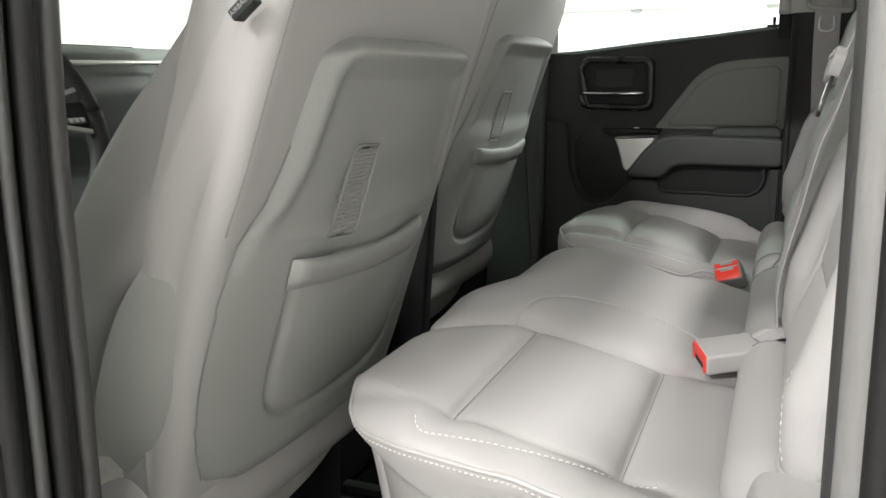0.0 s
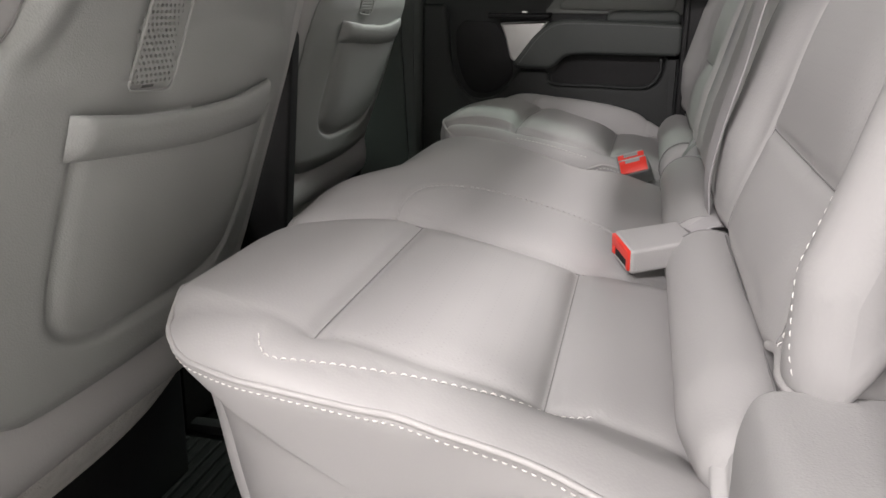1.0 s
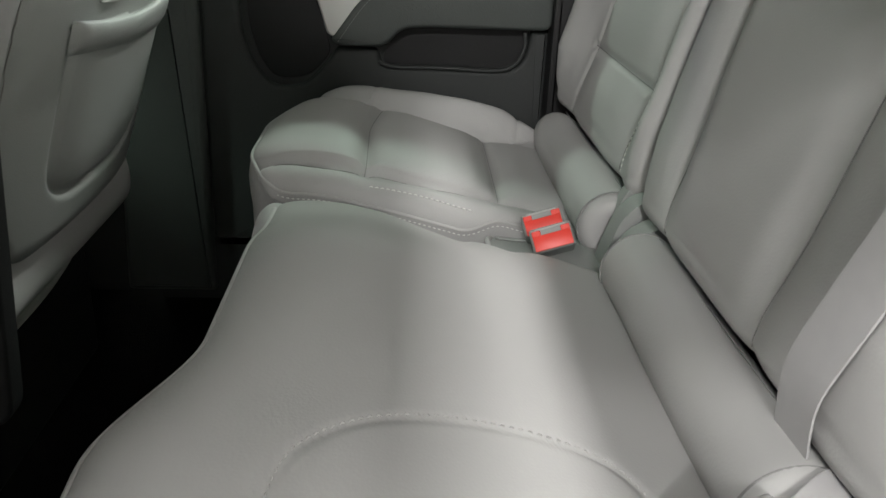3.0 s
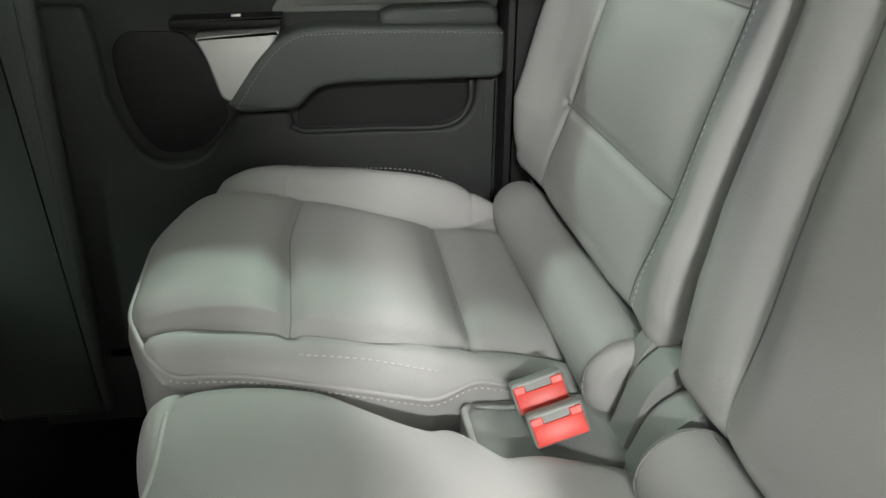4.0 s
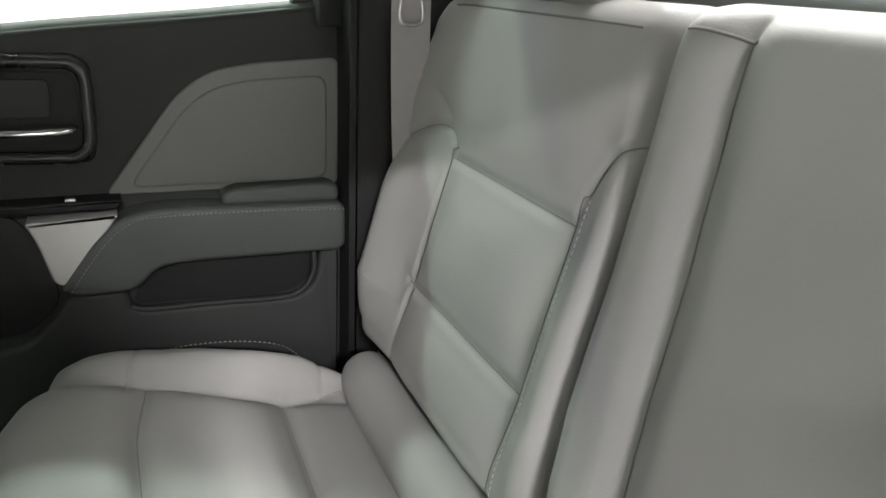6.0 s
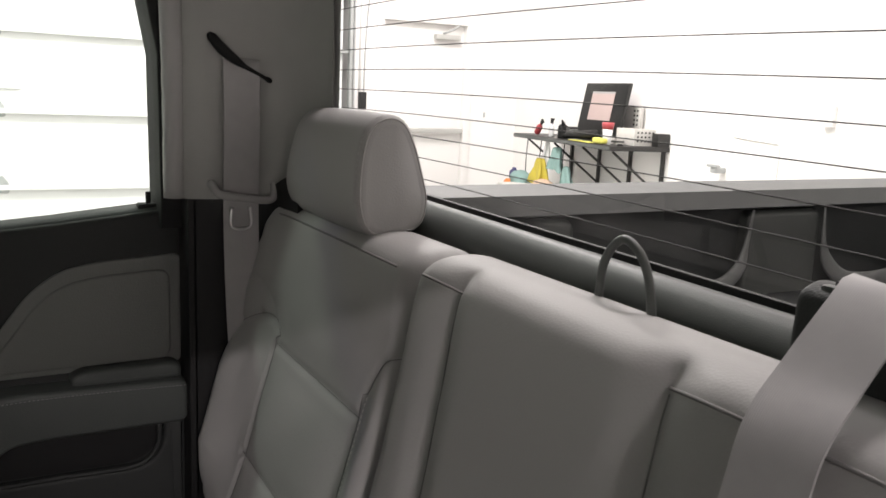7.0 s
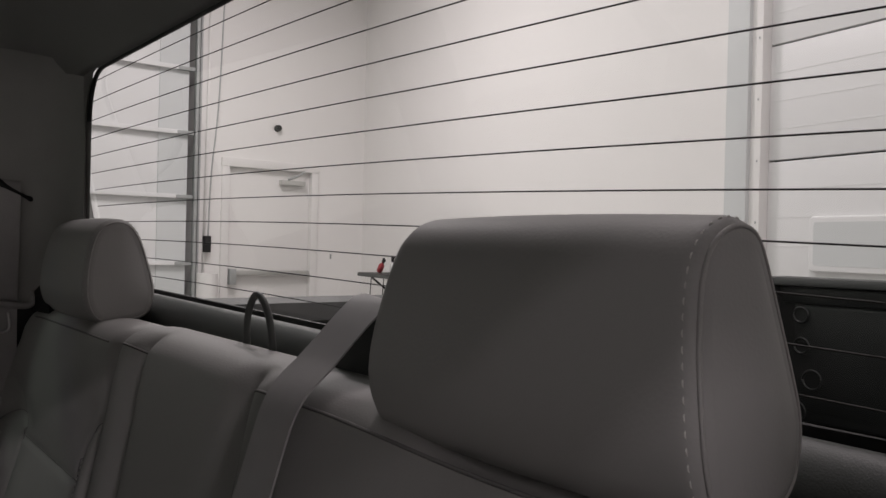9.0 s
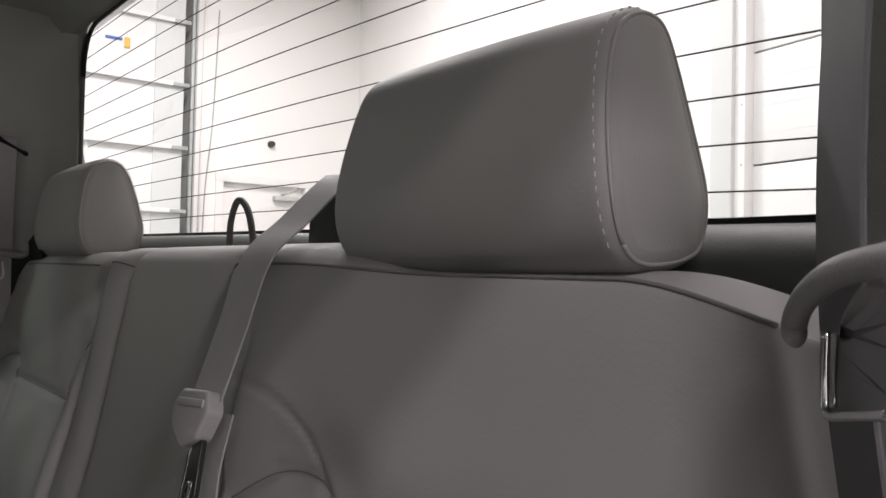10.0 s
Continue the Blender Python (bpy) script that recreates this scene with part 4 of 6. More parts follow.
# headliner, curved down at its edges
hx = np.linspace(-.72, .80, 58)
hy = np.r_[np.linspace(-.036, .07, 14), np.linspace(.10, 2.0, 46)]
verts = []
for y in hy:
    for x in hx:
        drop = .07 * max(0, (abs(x) - .60) / .2) ** 2 + .041 * max(0, (.065 - y) / .101) ** 2
        verts.append((x, y, 1.252 - drop))
nx = len(hx)
faces = [(j * nx + i, j * nx + i + 1, (j + 1) * nx + i + 1, (j + 1) * nx + i) for j in range(len(hy) - 1) for i in range(nx - 1)]
head = mesh_of(verts, faces)
ceiling_ob = setting("ceiling", head, headliner_m, "grey cloth headliner of the cab", "ceiling")
sol = ceiling_ob.modifiers.new("thick", "SOLIDIFY")
sol.thickness, sol.offset = .012, 1
setting("roof", bm_box(-.80, .86, -.12, 2.05, 1.27, 1.30, .02), paint_m, "painted steel roof skin of the truck cab", "roof")


# rear window: trim, glass, heating lines
def glass_y(z):
    return -.11 + (z - .878) * .2


def window_outline(half, z0, z1, r_top, r_low, n=8):
    return rounded([(-half, z0), (half, z0), (half, z1), (-half, z1)], [r_low, r_low, r_top, r_top], n)


rear_window = tagged(new("window_1"), "tinted rear window with heating lines", "window", "", "structure")
gl = window_outline(.735, .866, 1.26, .07, .03)
me = mesh_of([(x, glass_y(z), z) for x, z in gl], [tuple(range(len(gl)))], smooth=False)
put("pane", me, rear_glass, rear_window, "green-tinted glass")
ring_out = window_outline(.75, .845, 1.28, .08, .03)
ring_in = window_outline(.72, .872, 1.255, .075, .02)
m = len(ring_out)
vs = [(x, glass_y(z) + .003, z) for x, z in ring_out] + [(x, glass_y(z) + .003, z) for x, z in ring_in] + [(x * .985, -.03 + .1 * (z < .9) * -.6, z) for x, z in ring_in]
fs = [(i, (i + 1) % m, m + (i + 1) % m, m + i) for i in range(m)]
put("border", mesh_of(vs[:2 * m], fs), black_m, rear_window, "black printed border")
for k in range(12):
    xs = np.linspace(-.69, .69, 29)
    zl = .9006 + k * .0266 + .018 * xs - .015 * xs ** 2
    put("heating_line", tube_mesh([(x, glass_y(z) + .0015, z) for x, z in zip(xs, zl)], .0006, 5, up=(0, 1, 0)), line_m, rear_window)

# trim round the rear window opening: a collar from the glass to the cabin
collar = tagged(new("window_trim"), "grey cloth-covered trim round the rear window", "window trim", "", "structure")
inner = window_outline(.592, .872, 1.212, .075, .012)
cv, cf = [], []
rows = [(0.0, 1.21, 1.06), (.5, 1.12, 1.03), (.92, 1.005, 1.0), (1.0, 1.0, 1.0)]
for t, kx, kz in rows:
    for x, z in inner:
        yy = glass_y(z) + .006 + t * (-.034 - glass_y(z) - .006)
        cv.append((x * kx - (.026 if x < 0 else 0), yy, 1.04 + (z - 1.04) * kz))
for a in range(len(rows) - 1):
    for i in range(len(inner)):
        j = (i + 1) % len(inner)
        if inner[i][1] > .885 or inner[j][1] > .885:
            cf.append((a * len(inner) + i, a * len(inner) + j, (a + 1) * len(inner) + j, (a + 1) * len(inner) + i))
c = put("lining", mesh_of(cv, cf), headliner_m, collar)
edge = [(x - (.026 if x < 0 else 0), -.040, z) for x, z in inner if z > .90]
put("edge", tube_mesh(edge, .0035, 8, up=(0, 1, 0)), black_m, collar, "black edge of the window opening")

# roll of trim below the glass
roll_curve = smooth_path([(-.113, .866), (-.104, .8745), (-.092, .873), (-.079, .862), (-.071, .845), (-.068, .82), (-.072, .78), (-.078, .74)], .004)
me = bm_prism([tuple(q) for q in roll_curve] + [(-.125, .74), (-.125, .866)], "x", -.70, .70)
shelf_trim = setting("shelf_trim", me, shelf_m, "dark moulded trim roll below the rear window", "trim")
sill_edge = setting("sill_edge", bm_box(-.70, .70, -.1135, -.108, .868, .8795, .001), black_m, "black rubber edge along the bottom of the rear glass", "trim")
for ob in (shelf_trim, sill_edge):
    ob.matrix_world = Matrix.Translation((0, 0, .87)) @ Matrix.Rotation(-.014, 4, "Y") @ Matrix.Translation((0, 0, -.87))


def make_pillar(sign, name, dy=0.0):
    """Rear corner pillar with a belt slot; its rear edge meets the window trim."""
    t = tagged(new(name), "light grey cloth-covered rear corner pillar trim", "pillar", "", "structure")
    rows, zs = [], np.linspace(.85, 1.235, 26)
    ys = [.150, .142, .128, .10, .06, .02, -.02, -.035, -.040, -.042]
    base = [.790, .752, .728, .720, .718, .714, .68, .63, .60, .588]
    verts, faces = [], []
    for z in zs:
        for y, b in zip(ys, base):
            lean = .10 * max(0, (z - 1.10) / .135) ** 2 * (1 if y > .03 else max(0, (y + .045) / .075))
            fwd = .02 * max(0, (z - 1.12) / .115) ** 2 if y > .1 else 0
            verts.append((sign * (b + (.026 if sign < 0 and y < -.03 else 0) - lean), y + fwd + (dy if y > .01 else 0), z))
    k = len(ys)
    for j in range(len(zs) - 1):
        for i in range(k - 1):
            faces.append((j * k + i, j * k + i + 1, (j + 1) * k + i + 1, (j + 1) * k + i))
    put("panel", mesh_of(verts, faces), pillar_m, t)
    # front roll in paler plastic
    path = smooth_path([(sign * .748, .142, .85), (sign * .746, .142, 1.0), (sign * .742, .145, 1.12), (sign * .72, .155, 1.19), (sign * .68, .18, 1.23)], .015)
    put("front_roll", tube_mesh(path + np.array([0, dy, 0]), .016, 12), trim_light, t, "pale plastic front edge")
    sl = smooth_path([(sign * .716, .100, 1.080), (sign * .713, .085, 1.062), (sign * .709, .06, 1.042), (sign * .709, .03, 1.026), (sign * .712, .012, 1.018)], .006)
    put("belt_slot", tube_mesh(sl + np.array([0, dy, 0]), np.interp(np.linspace(0, 1, len(sl)), [0, .06, .25, .48, .60, .92, .95, 1], [.003, .0070, .0078, .0062, .0034, .0026, .0046, .0040]), 8, squash=1.0), black_m, t, "black belt slot")
    part("lower_panel", bm_box(*sorted((sign * .735, sign * .83)), -.10, .128 + dy, .02, .853, .006), black_m, t, "black lower pillar lining")
    top = .87 if sign > 0 else .80
    part("corner_block", bm_box(*sorted((sign * .60, sign * .76)), -.115, -.03, .60, top, .006), black_m, t, "dark corner lining")
    return t


make_pillar(1, "pillar_rear_1")
make_pillar(-1, "pillar_rear_2", -.055)


# ---- far rear door ----
def belt_z(y):
    return np.interp(y, [.10, .16, .30, .46, .63, .9], [.834, .828, .812, .797, .778, .765])


rear_door = tagged(new("door_1"), "charcoal rear door panel with grey insert, armrest and storage pocket", "door", "", "structure")
pan = [(.122, .10), (.70, .10), (.70, .775)] + [(y, belt_z(y) - .004) for y in (.63, .55, .46, .38, .30, .22, .16, .122)]
part("panel", bm_prism(pan, "x", .87, .798, .008), trim_dark, rear_door)
led = [(y, belt_z(y)) for y in np.linspace(.70, .122, 14)]
vs = [(.800, y, z - .012) for y, z in led] + [(.808, y, z - .001) for y, z in led] + [(.848, y, z + .003) for y, z in led] + [(.856, y, z - .004) for y, z in led]
k = len(led)
put("ledge", mesh_of(vs, [(a * k + i, a * k + i + 1, (a + 1) * k + i + 1, (a + 1) * k + i) for a in range(3) for i in range(k - 1)]), trim_dark, rear_door)
ins = rounded([(.425, .590), (.335, .712), (.295, .742), (.245, .752), (.127, .760), (.127, .590)], [.012, .03, .04, .03, .012, .012], 6)
part("insert_rim", bm_prism(ins, "x", .80, .7935, .003), insert_m, rear_door, "grey raised rim of the insert")
ins2 = rounded([(.398, .598), (.327, .695), (.292, .722), (.245, .732), (.143, .738), (.143, .598)], [.02, .03, .04, .03, .02, .02], 6)
part("insert", bm_prism(ins2, "x", .80, .790, .004, 3), insert_m, rear_door, "grey padded insert")
arm = rounded([(.126, .507), (.126, .574), (.36, .580), (.405, .574), (.440, .545), (.486, .482), (.468, .472), (.395, .474), (.372, .503), (.33, .507)], [.016, .016, .02, .03, .02, .016, .016, .03, .03, .02], 6)
part("armrest", bm_prism(arm, "x", .80, .752, .008, 4), trim_mid, rear_door, "dark padded armrest")
part("arm_pad", bm_prism(rounded([(.132, .572), (.285, .572), (.288, .590), (.27, .598), (.145, .600), (.132, .592)], .012), "x", .80, .768, .008), trim_mid, rear_door, "raised arm pad")
sp = smooth_path([(.130, .566), (.25, .570), (.36, .570), (.398, .564), (.432, .536), (.474, .478)], .006)
stitches("stitching", np.c_[np.full(len(sp), .7512), sp], np.tile([-1.0, 0, 0], (len(sp), 1)), shell_m, rear_door, length=.003, gap=.0025, r=.00045)
tr = rounded([(.516, .569), (.411, .574), (.472, .486), (.490, .490), (.505, .545)], [.004, .003, .012, .012, .03], 6)
part("grip_trim", bm_prism(tr, "x", .80, .756, .004), satin_m, rear_door, "satin silver triangular trim")
part("switch_plate", bm_prism(rounded([(.545, .578), (.41, .580), (.405, .592), (.545, .590)], .004), "x", .80, .762, .004), black_m, rear_door, "black window switch plate")
part("switch", bm_box(.768, .776, .458, .470, .590, .594, .0015), satin_m, rear_door, "small bright window switch")
pk = rounded([(.406, .440), (.378, .500), (.345, .508), (.16, .504), (.162, .47), (.18, .445), (.21, .437)], [.02, .015, .01, .006, .01, .02, .01], 6)
# black lining puts the shade of a deeper recess into the colour
part("pocket_lining", bm_prism(pk, "x", .7985, .796), black_m, rear_door, "recessed storage pocket, its deep shade painted black")
lowp = rounded([(.124, .10), (.70, .10), (.70, .606), (.645, .606), (.637, .561), (.632, .478), (.612, .428), (.587, .402), (.563, .398), (.527, .404), (.494, .440), (.476, .467), (.408, .466),
                (.400, .437), (.186, .435), (.163, .456), (.156, .504), (.124, .506)], [.01, .01, .01, .01, .03, .05, .03, .02, .01, .03, .03, .01, .012, .012, .02, .02, .008, .008], 5)
part("lower_panel", bm_prism(lowp, "x", .80, .780, .009, 4), trim_dark, rear_door, "charcoal lower panel round the pocket and speaker")
low = [(.165, .50), (.166, .47), (.182, .445), (.215, .436), (.30, .438), (.385, .438), (.408, .446)]
lp = smooth_path(low, .006)
put("pocket_rim", tube_mesh(np.c_[np.full(len(lp), .779), lp], .004, 10, up=(1, 0, 0)), trim_dark, rear_door, "rounded pocket rim")
spk = rounded([(.606, .572), (.534, .570), (.512, .545), (.494, .490), (.486, .455), (.522, .416), (.560, .409), (.584, .414), (.604, .440), (.621, .490), (.624, .550)], [.012, .01, .02, .02, .02, .02, .02, .02, .03, .03, .02], 5)
part("speaker_grille", bm_prism(spk, "x", .7985, .7955, .002), black_m, rear_door, "black speaker grille")
bez = rounded([(.612, .640), (.430, .632), (.428, .752), (.448, .764), (.612, .762)], .018, 6)
part("handle_bezel", bm_prism(bez, "x", .80, .787, .006), black_m, rear_door, "charcoal handle bezel")
part("handle_cup", bm_prism(rounded([(.595, .655), (.447, .652), (.447, .742), (.595, .745)], .02), "x", .7866, .785), black_m, rear_door, "black handle recess")
part("handle_back", bm_prism(rounded([(.57, .69), (.475, .69), (.475, .735), (.57, .735)], .008), "x", .7868, .782, .002), trim_dark, rear_door, "grey backing behind the handle")
cup = smooth_path(rounded([(.607, .645), (.435, .641), (.435, .754), (.607, .757)], .028, 6) + [(.59, .645)], .006)
put("handle_rim", tube_mesh(np.c_[np.full(len(cup), .785), cup], .008, 10, up=(1, 0, 0)), black_gloss, rear_door, "glossy black rim round the handle recess")
hd = smooth_path([(.783, .598, .676), (.772, .585, .676), (.768, .525, .675), (.772, .466, .676), (.783, .455, .677)], .005)
put("handle", tube_mesh(hd, .009, 12, squash=.6), chrome_m, rear_door, "chrome pull handle")
bm = bmesh.new()
bmesh.ops.create_cone(bm, segments=12, radius1=.0035, radius2=.004, depth=.022, cap_ends=True, matrix=Matrix.Translation((.826, .166, .838)))
part("lock_pin", bm, black_m, rear_door, "black lock pin")
part("lock_collar", bm_box(.815, .838, .152, .182, .824, .832, .003), trim_dark, rear_door)

side_window = tagged(new("window_2"), "tinted rear door window with a smoked visor along its top", "window", "", "structure")
wy = np.linspace(.148, .70, 12)
vs = [(.862, y, belt_z(y) - .03) for y in wy] + [(.852, y, 1.0) for y in wy] + [(.80, y, 1.238) for y in wy]
k = len(wy)
put("pane", mesh_of(vs, [(a * k + i, a * k + i + 1, (a + 1) * k + i + 1, (a + 1) * k + i) for a in range(2) for i in range(k - 1)]), side_glass, side_window, "tinted glass")
vs = [(.886, y, 1.206) for y in wy] + [(.866, y, 1.262) for y in wy]
put("visor", mesh_of(vs, [(i, i + 1, k + i + 1, k + i) for i in range(k - 1)]), visor_m, side_window, "smoked violet visor")
part("rear_frame", bm_prism([(.135, .80), (.156, .80), (.158, 1.05), (.178, 1.16), (.23, 1.225), (.10, 1.225), (.11, 1.1), (.118, .80)], "x", .87, .775, .004), rubber_m, side_window, "black rubber-edged frame")
part("seal", bm_box(.735, .80, .112, .1225, .05, 1.2, .004), rubber_m, side_window, "black door seal")
part("top_frame", bm_prism([(.80, 1.236), (.85, 1.236), (.82, 1.27), (.74, 1.27), (.76, 1.246)], "y", .19, 1.95, .004), trim_dark, side_window)
part("front_frame", bm_prism([(.69, .76), (.76, .76), (.76, 1.25), (.69, 1.25)], "x", .87, .775, .004), rubber_m, side_window)

# middle pillar and front part of that side
setting("pillar_middle_1", bm_prism(rounded([(.70, .02), (.86, .02), (.82, .80), (.80, 1.24), (.71, 1.24), (.695, .80)], .01), "x", .87, .765, .012), trim_mid, "dark grey middle pillar lining beside the front seat", "pillar")
setting("wall_front_side", bm_box(.80, .87, .86, 2.1, .0, .77, .01), trim_dark, "charcoal front door panel", "wall")
fw = tagged(new("window_3"), "front passenger door window", "window", "", "structure")
put("pane", mesh_of([(.86, .86, .76), (.86, 1.75, .76), (.79, 1.45, 1.22), (.79, .86, 1.22)], [(0, 1, 2, 3)], smooth=False), clear_glass, fw)


# ---- near side: door opening ----
near_mid = tagged(new("pillar_middle_2"), "black and grey middle pillar edge with rubber door seals", "pillar", "", "structure")
part("post", bm_prism(rounded([(-.93, .625), (-.865, .622), (-.80, .69), (-.76, .75), (-.76, .86), (-.93, .86)], .006), "z", .0, 1.25), black_m, near_mid)
for (sx, sy, r, mt) in ((-.858, .612, .0085, seal_grey), (-.872, .613, .006, rubber_m), (-.884, .608, .0075, rubber_m), (-.900, .612, .005, seal_grey), (-.915, .622, .008, rubber_m)):
    pth = smooth_path([(sx, sy + .012, .0), (sx, sy + .004, .42), (sx, sy, .75), (sx + .02, sy - .02, 1.22)], .03)
    put("seal", tube_mesh(pth, r, 10, up=(0, 1, 0)), mt, near_mid, "upright rubber seal")
post_m = material("light_grey_seal", (0.19, 0.188, 0.184), 0.5, mottle=0.15, mottle_scale=25, grain=0.15, grain_scale=300)
near_rear = tagged(new("pillar_rear_edge"), "grey rubber-sealed rear edge of the door opening", "pillar", "", "structure")
part("post", bm_prism(rounded([(-.92, .075), (-.83, .08), (-.80, .05), (-.80, -.12), (-.92, -.12)], .012), "z", .0, 1.22), post_m, near_rear)
for (sx, sy, r, mt) in ((-.808, .088, .011, post_m), (-.836, .088, .013, seal_grey), (-.866, .086, .012, post_m), (-.895, .080, .008, rubber_m)):
    pth = smooth_path([(sx, sy - .006, .0), (sx, sy, .42), (sx, sy + .006, .80), (sx + .03, sy + .02, 1.2)], .03)
    put("seal", tube_mesh(pth, r, 10, up=(0, 1, 0)), mt, near_rear, "upright rubber seal")
setting("door_sill", bm_box(-.92, -.80, .08, .62, -.06, .02, .008), trim_dark, "dark plastic door sill plate", "sill")
setting("roof_rail", bm_prism([(-.80, 1.236), (-.70, 1.242), (-.71, 1.264), (-.80, 1.28)], "y", -.10, 2.0, .004), trim_dark, "dark roof rail lining over the door opening", "trim")
setting("door_sill_far", bm_box(.78, .92, .08, .80, -.06, .13, .008), trim_dark, "dark plastic sill under the closed rear door", "sill")

open_door = thing("open_rear_door", "dark rear door standing wide open beside the pillar", "door")
part("panel", bm_prism(rounded([(-1.95, -.25), (-.935, -.25), (-.935, .80), (-1.95, .80)], .05), "y", .80, .93, .01), paint_m, open_door)
part("lining", bm_prism(rounded([(-1.90, -.05), (-.975, -.05), (-.985, .74), (-1.90, .74)], .05), "y", .765, .80, .02), trim_dark, open_door)
part("pocket", bm_prism(rounded([(-1.7, .08), (-1.0, .08), (-1.005, .40), (-1.02, .45), (-1.7, .45)], .04), "y", .72, .765, .02), trim_light, open_door, "pale grey door pocket")


# ---- front seats ----
vent_m = material("vent_backing_grey", (.10, .10, .098), .8, mottle=.05)
def add_tag(t):
    """The small sewn tag on the outer side of the seat back."""
    tag = part("side_tag", bm_box(-.2825, -.268, .528, .562, .763, .777, .002), trim_dark, t, "dark sewn tag with raised letters")
    cu = bpy.data.curves.new("lettering", "FONT")
    cu.body, cu.size, cu.align_x, cu.align_y = "AIRBAG", .0085, "CENTER", "CENTER"
    tmp = bpy.data.objects.new("tmp", cu)
    scene.collection.objects.link(tmp)
    dg = bpy.context.evaluated_depsgraph_get()
    tm = bpy.data.meshes.new_from_object(tmp.evaluated_get(dg))
    bpy.data.objects.remove(tmp)
    letters = put("lettering", tm, trim_light, t, "pale letters on the tag")
    for ob, extra in ((tag, Matrix()), (letters, Matrix.Translation((-.2838, .545, .770)) @ pose(0, 0, 0, 90, 0, -90))):
        about = Matrix.Translation((0, .545, .770))
        ob.matrix_local = Matrix.Translation((0, -.004, .002)) @ about @ Matrix.Rotation(radians(-38), 4, "X") @ Matrix.Diagonal((1, .72, .72, 1)) @ about.inverted() @ extra


def make_front_seat(xc, dy, label, tagged_side=True, raised=0.0):
    t = thing("front_seat", label, "car seat", "front seats", at=(xc, dy, raised))
    plane = lambda z: .636 - .325 * (z - .34)
    zs_h = [.262, .288, .306, .362, .42, .50, .548, .578, .597, .636, .695, .735, .756]
    left_h = [.15, .20, .24, .285, .303, .300, .284, .258, .232, .210, .195, .184, .15]
    right_h = [.13, .18, .215, .25, .262, .268, .265, .258, .25, .24, .228, .216, .18]

    def soft(z, h):
        curve = smooth_path(list(zip(zs_h, h)), .004)
        return np.interp(z, curve[:, 0], curve[:, 1])
    contour = smooth_path([(-.150, .53), (-.153, .46), (-.150, .39), (-.135, .362), (-.10, .346), (-.06, .341), (.03, .343), (.09, .349), (.125, .366), (.147, .41), (.156, .46), (.162, .52)], .008)
    zs = np.linspace(.264, .756, 170)
    us = np.linspace(-1, 1, 150)
    Z, A = np.broadcast_to(zs[:, None], (170, 150)), np.abs(us)[None, :]
    X = np.where(us[None, :] < 0, us[None, :] * soft(Z, left_h), us[None, :] * soft(Z, right_h))
    Y = plane(Z) - .006 + .045 * (np.abs(X) / .28) ** 2.6
    Y = Y + .052 * np.clip((A - .76) / .24, 0, 1) ** 2.2 + .035 * np.clip((.308 - Z) / .045, 0, 1) ** 2 + .030 * np.clip((Z - .735) / .021, 0, 1) ** 2
    Y = Y + .013 * blend(.86 - A, 0, .16) * blend(Z, .555, .60) * blend(.742 - Z, 0, .03)
    Y = Y + .005 * np.exp(-((X + .068 - .36 * (Z - .6)) / .034) ** 2) * blend(Z, .515, .535) * blend(.70 - Z, 0, .06)
    dc = near_line(X, Z, contour)
    inside = np.zeros(X.shape, bool)
    ring = np.vstack([contour, contour[:1]])
    for (xa, za), (xb, zb) in zip(ring[:-1], ring[1:]):
        hit = (za > Z) != (zb > Z)
        inside ^= hit & (X < xa + (Z - za) * (xb - xa) / (zb - za + 1e-12))
    Y = Y + .007 * np.exp(-(dc / .006) ** 2) * (Z < .51) - np.where(inside, .006 * (1 - np.exp(-(dc / .03) ** 2)), 0)
    V = np.stack([X, Y, Z], -1)
    m, n = V.shape[:2]
    N = np.cross(np.gradient(V, axis=1), np.gradient(V, axis=0))
    N /= np.linalg.norm(N, axis=2)[..., None]
    quads = np.array([(i * n + j, i * n + j + 1, (i + 1) * n + j + 1, (i + 1) * n + j) for i in range(m - 1) for j in range(n - 1)])
    inner = inside[:-1, :-1].reshape(-1)
    for nm, sel, mt, lab in (("back_panel", ~inner, shell_m, "moulded grey seat back panel"), ("pocket", inner, shell_m, "grey map pocket")):
        used, inv = np.unique(quads[sel], return_inverse=True)
        me = mesh_of(V.reshape(-1, 3)[used], inv.reshape(-1, 4).tolist())
        me.normals_split_custom_set_from_vertices(N.reshape(-1, 3)[used].tolist())
        put(nm, me, mt, t, lab)
    # thin dark tube holding the shade where the moulded panel meets the leather
    body_y = lambda z: np.interp(z, [.25, .32, .44, .56, .66, .76], [.695, .668, .632, .594, .560, .525])
    for way in (-1, 1):
        gap = []
        for i in range(14, m - 34, 3):
            js = [j for j in range(n) if us[j] * way > .7 and Y[i, j] > body_y(zs[i]) - .002]
            if js:
                j = min(js, key=lambda q: us[q] * way)
                gap.append((X[i, j] + way * .001, body_y(zs[i]) - .0015, zs[i]))
        if len(gap) > 5:
            put("gap", tube_mesh(smooth_path(gap, .006), .0007, 6), seam_m, t, "dark line for the shaded gap round the panel")
    # rolled lip of the map pocket
    lx = np.linspace(-.168, .124, 60)
    zt = np.interp(lx, [-.165, -.105, -.015, .045, .115], [.540, .533, .529, .531, .540])
    zb = np.interp(lx, [-.165, -.095, .0, .125], [.506, .499, .493, .494])
    end = np.sqrt(np.clip(np.minimum(lx - lx[0], lx[-1] - lx) / .012, 0, 1))
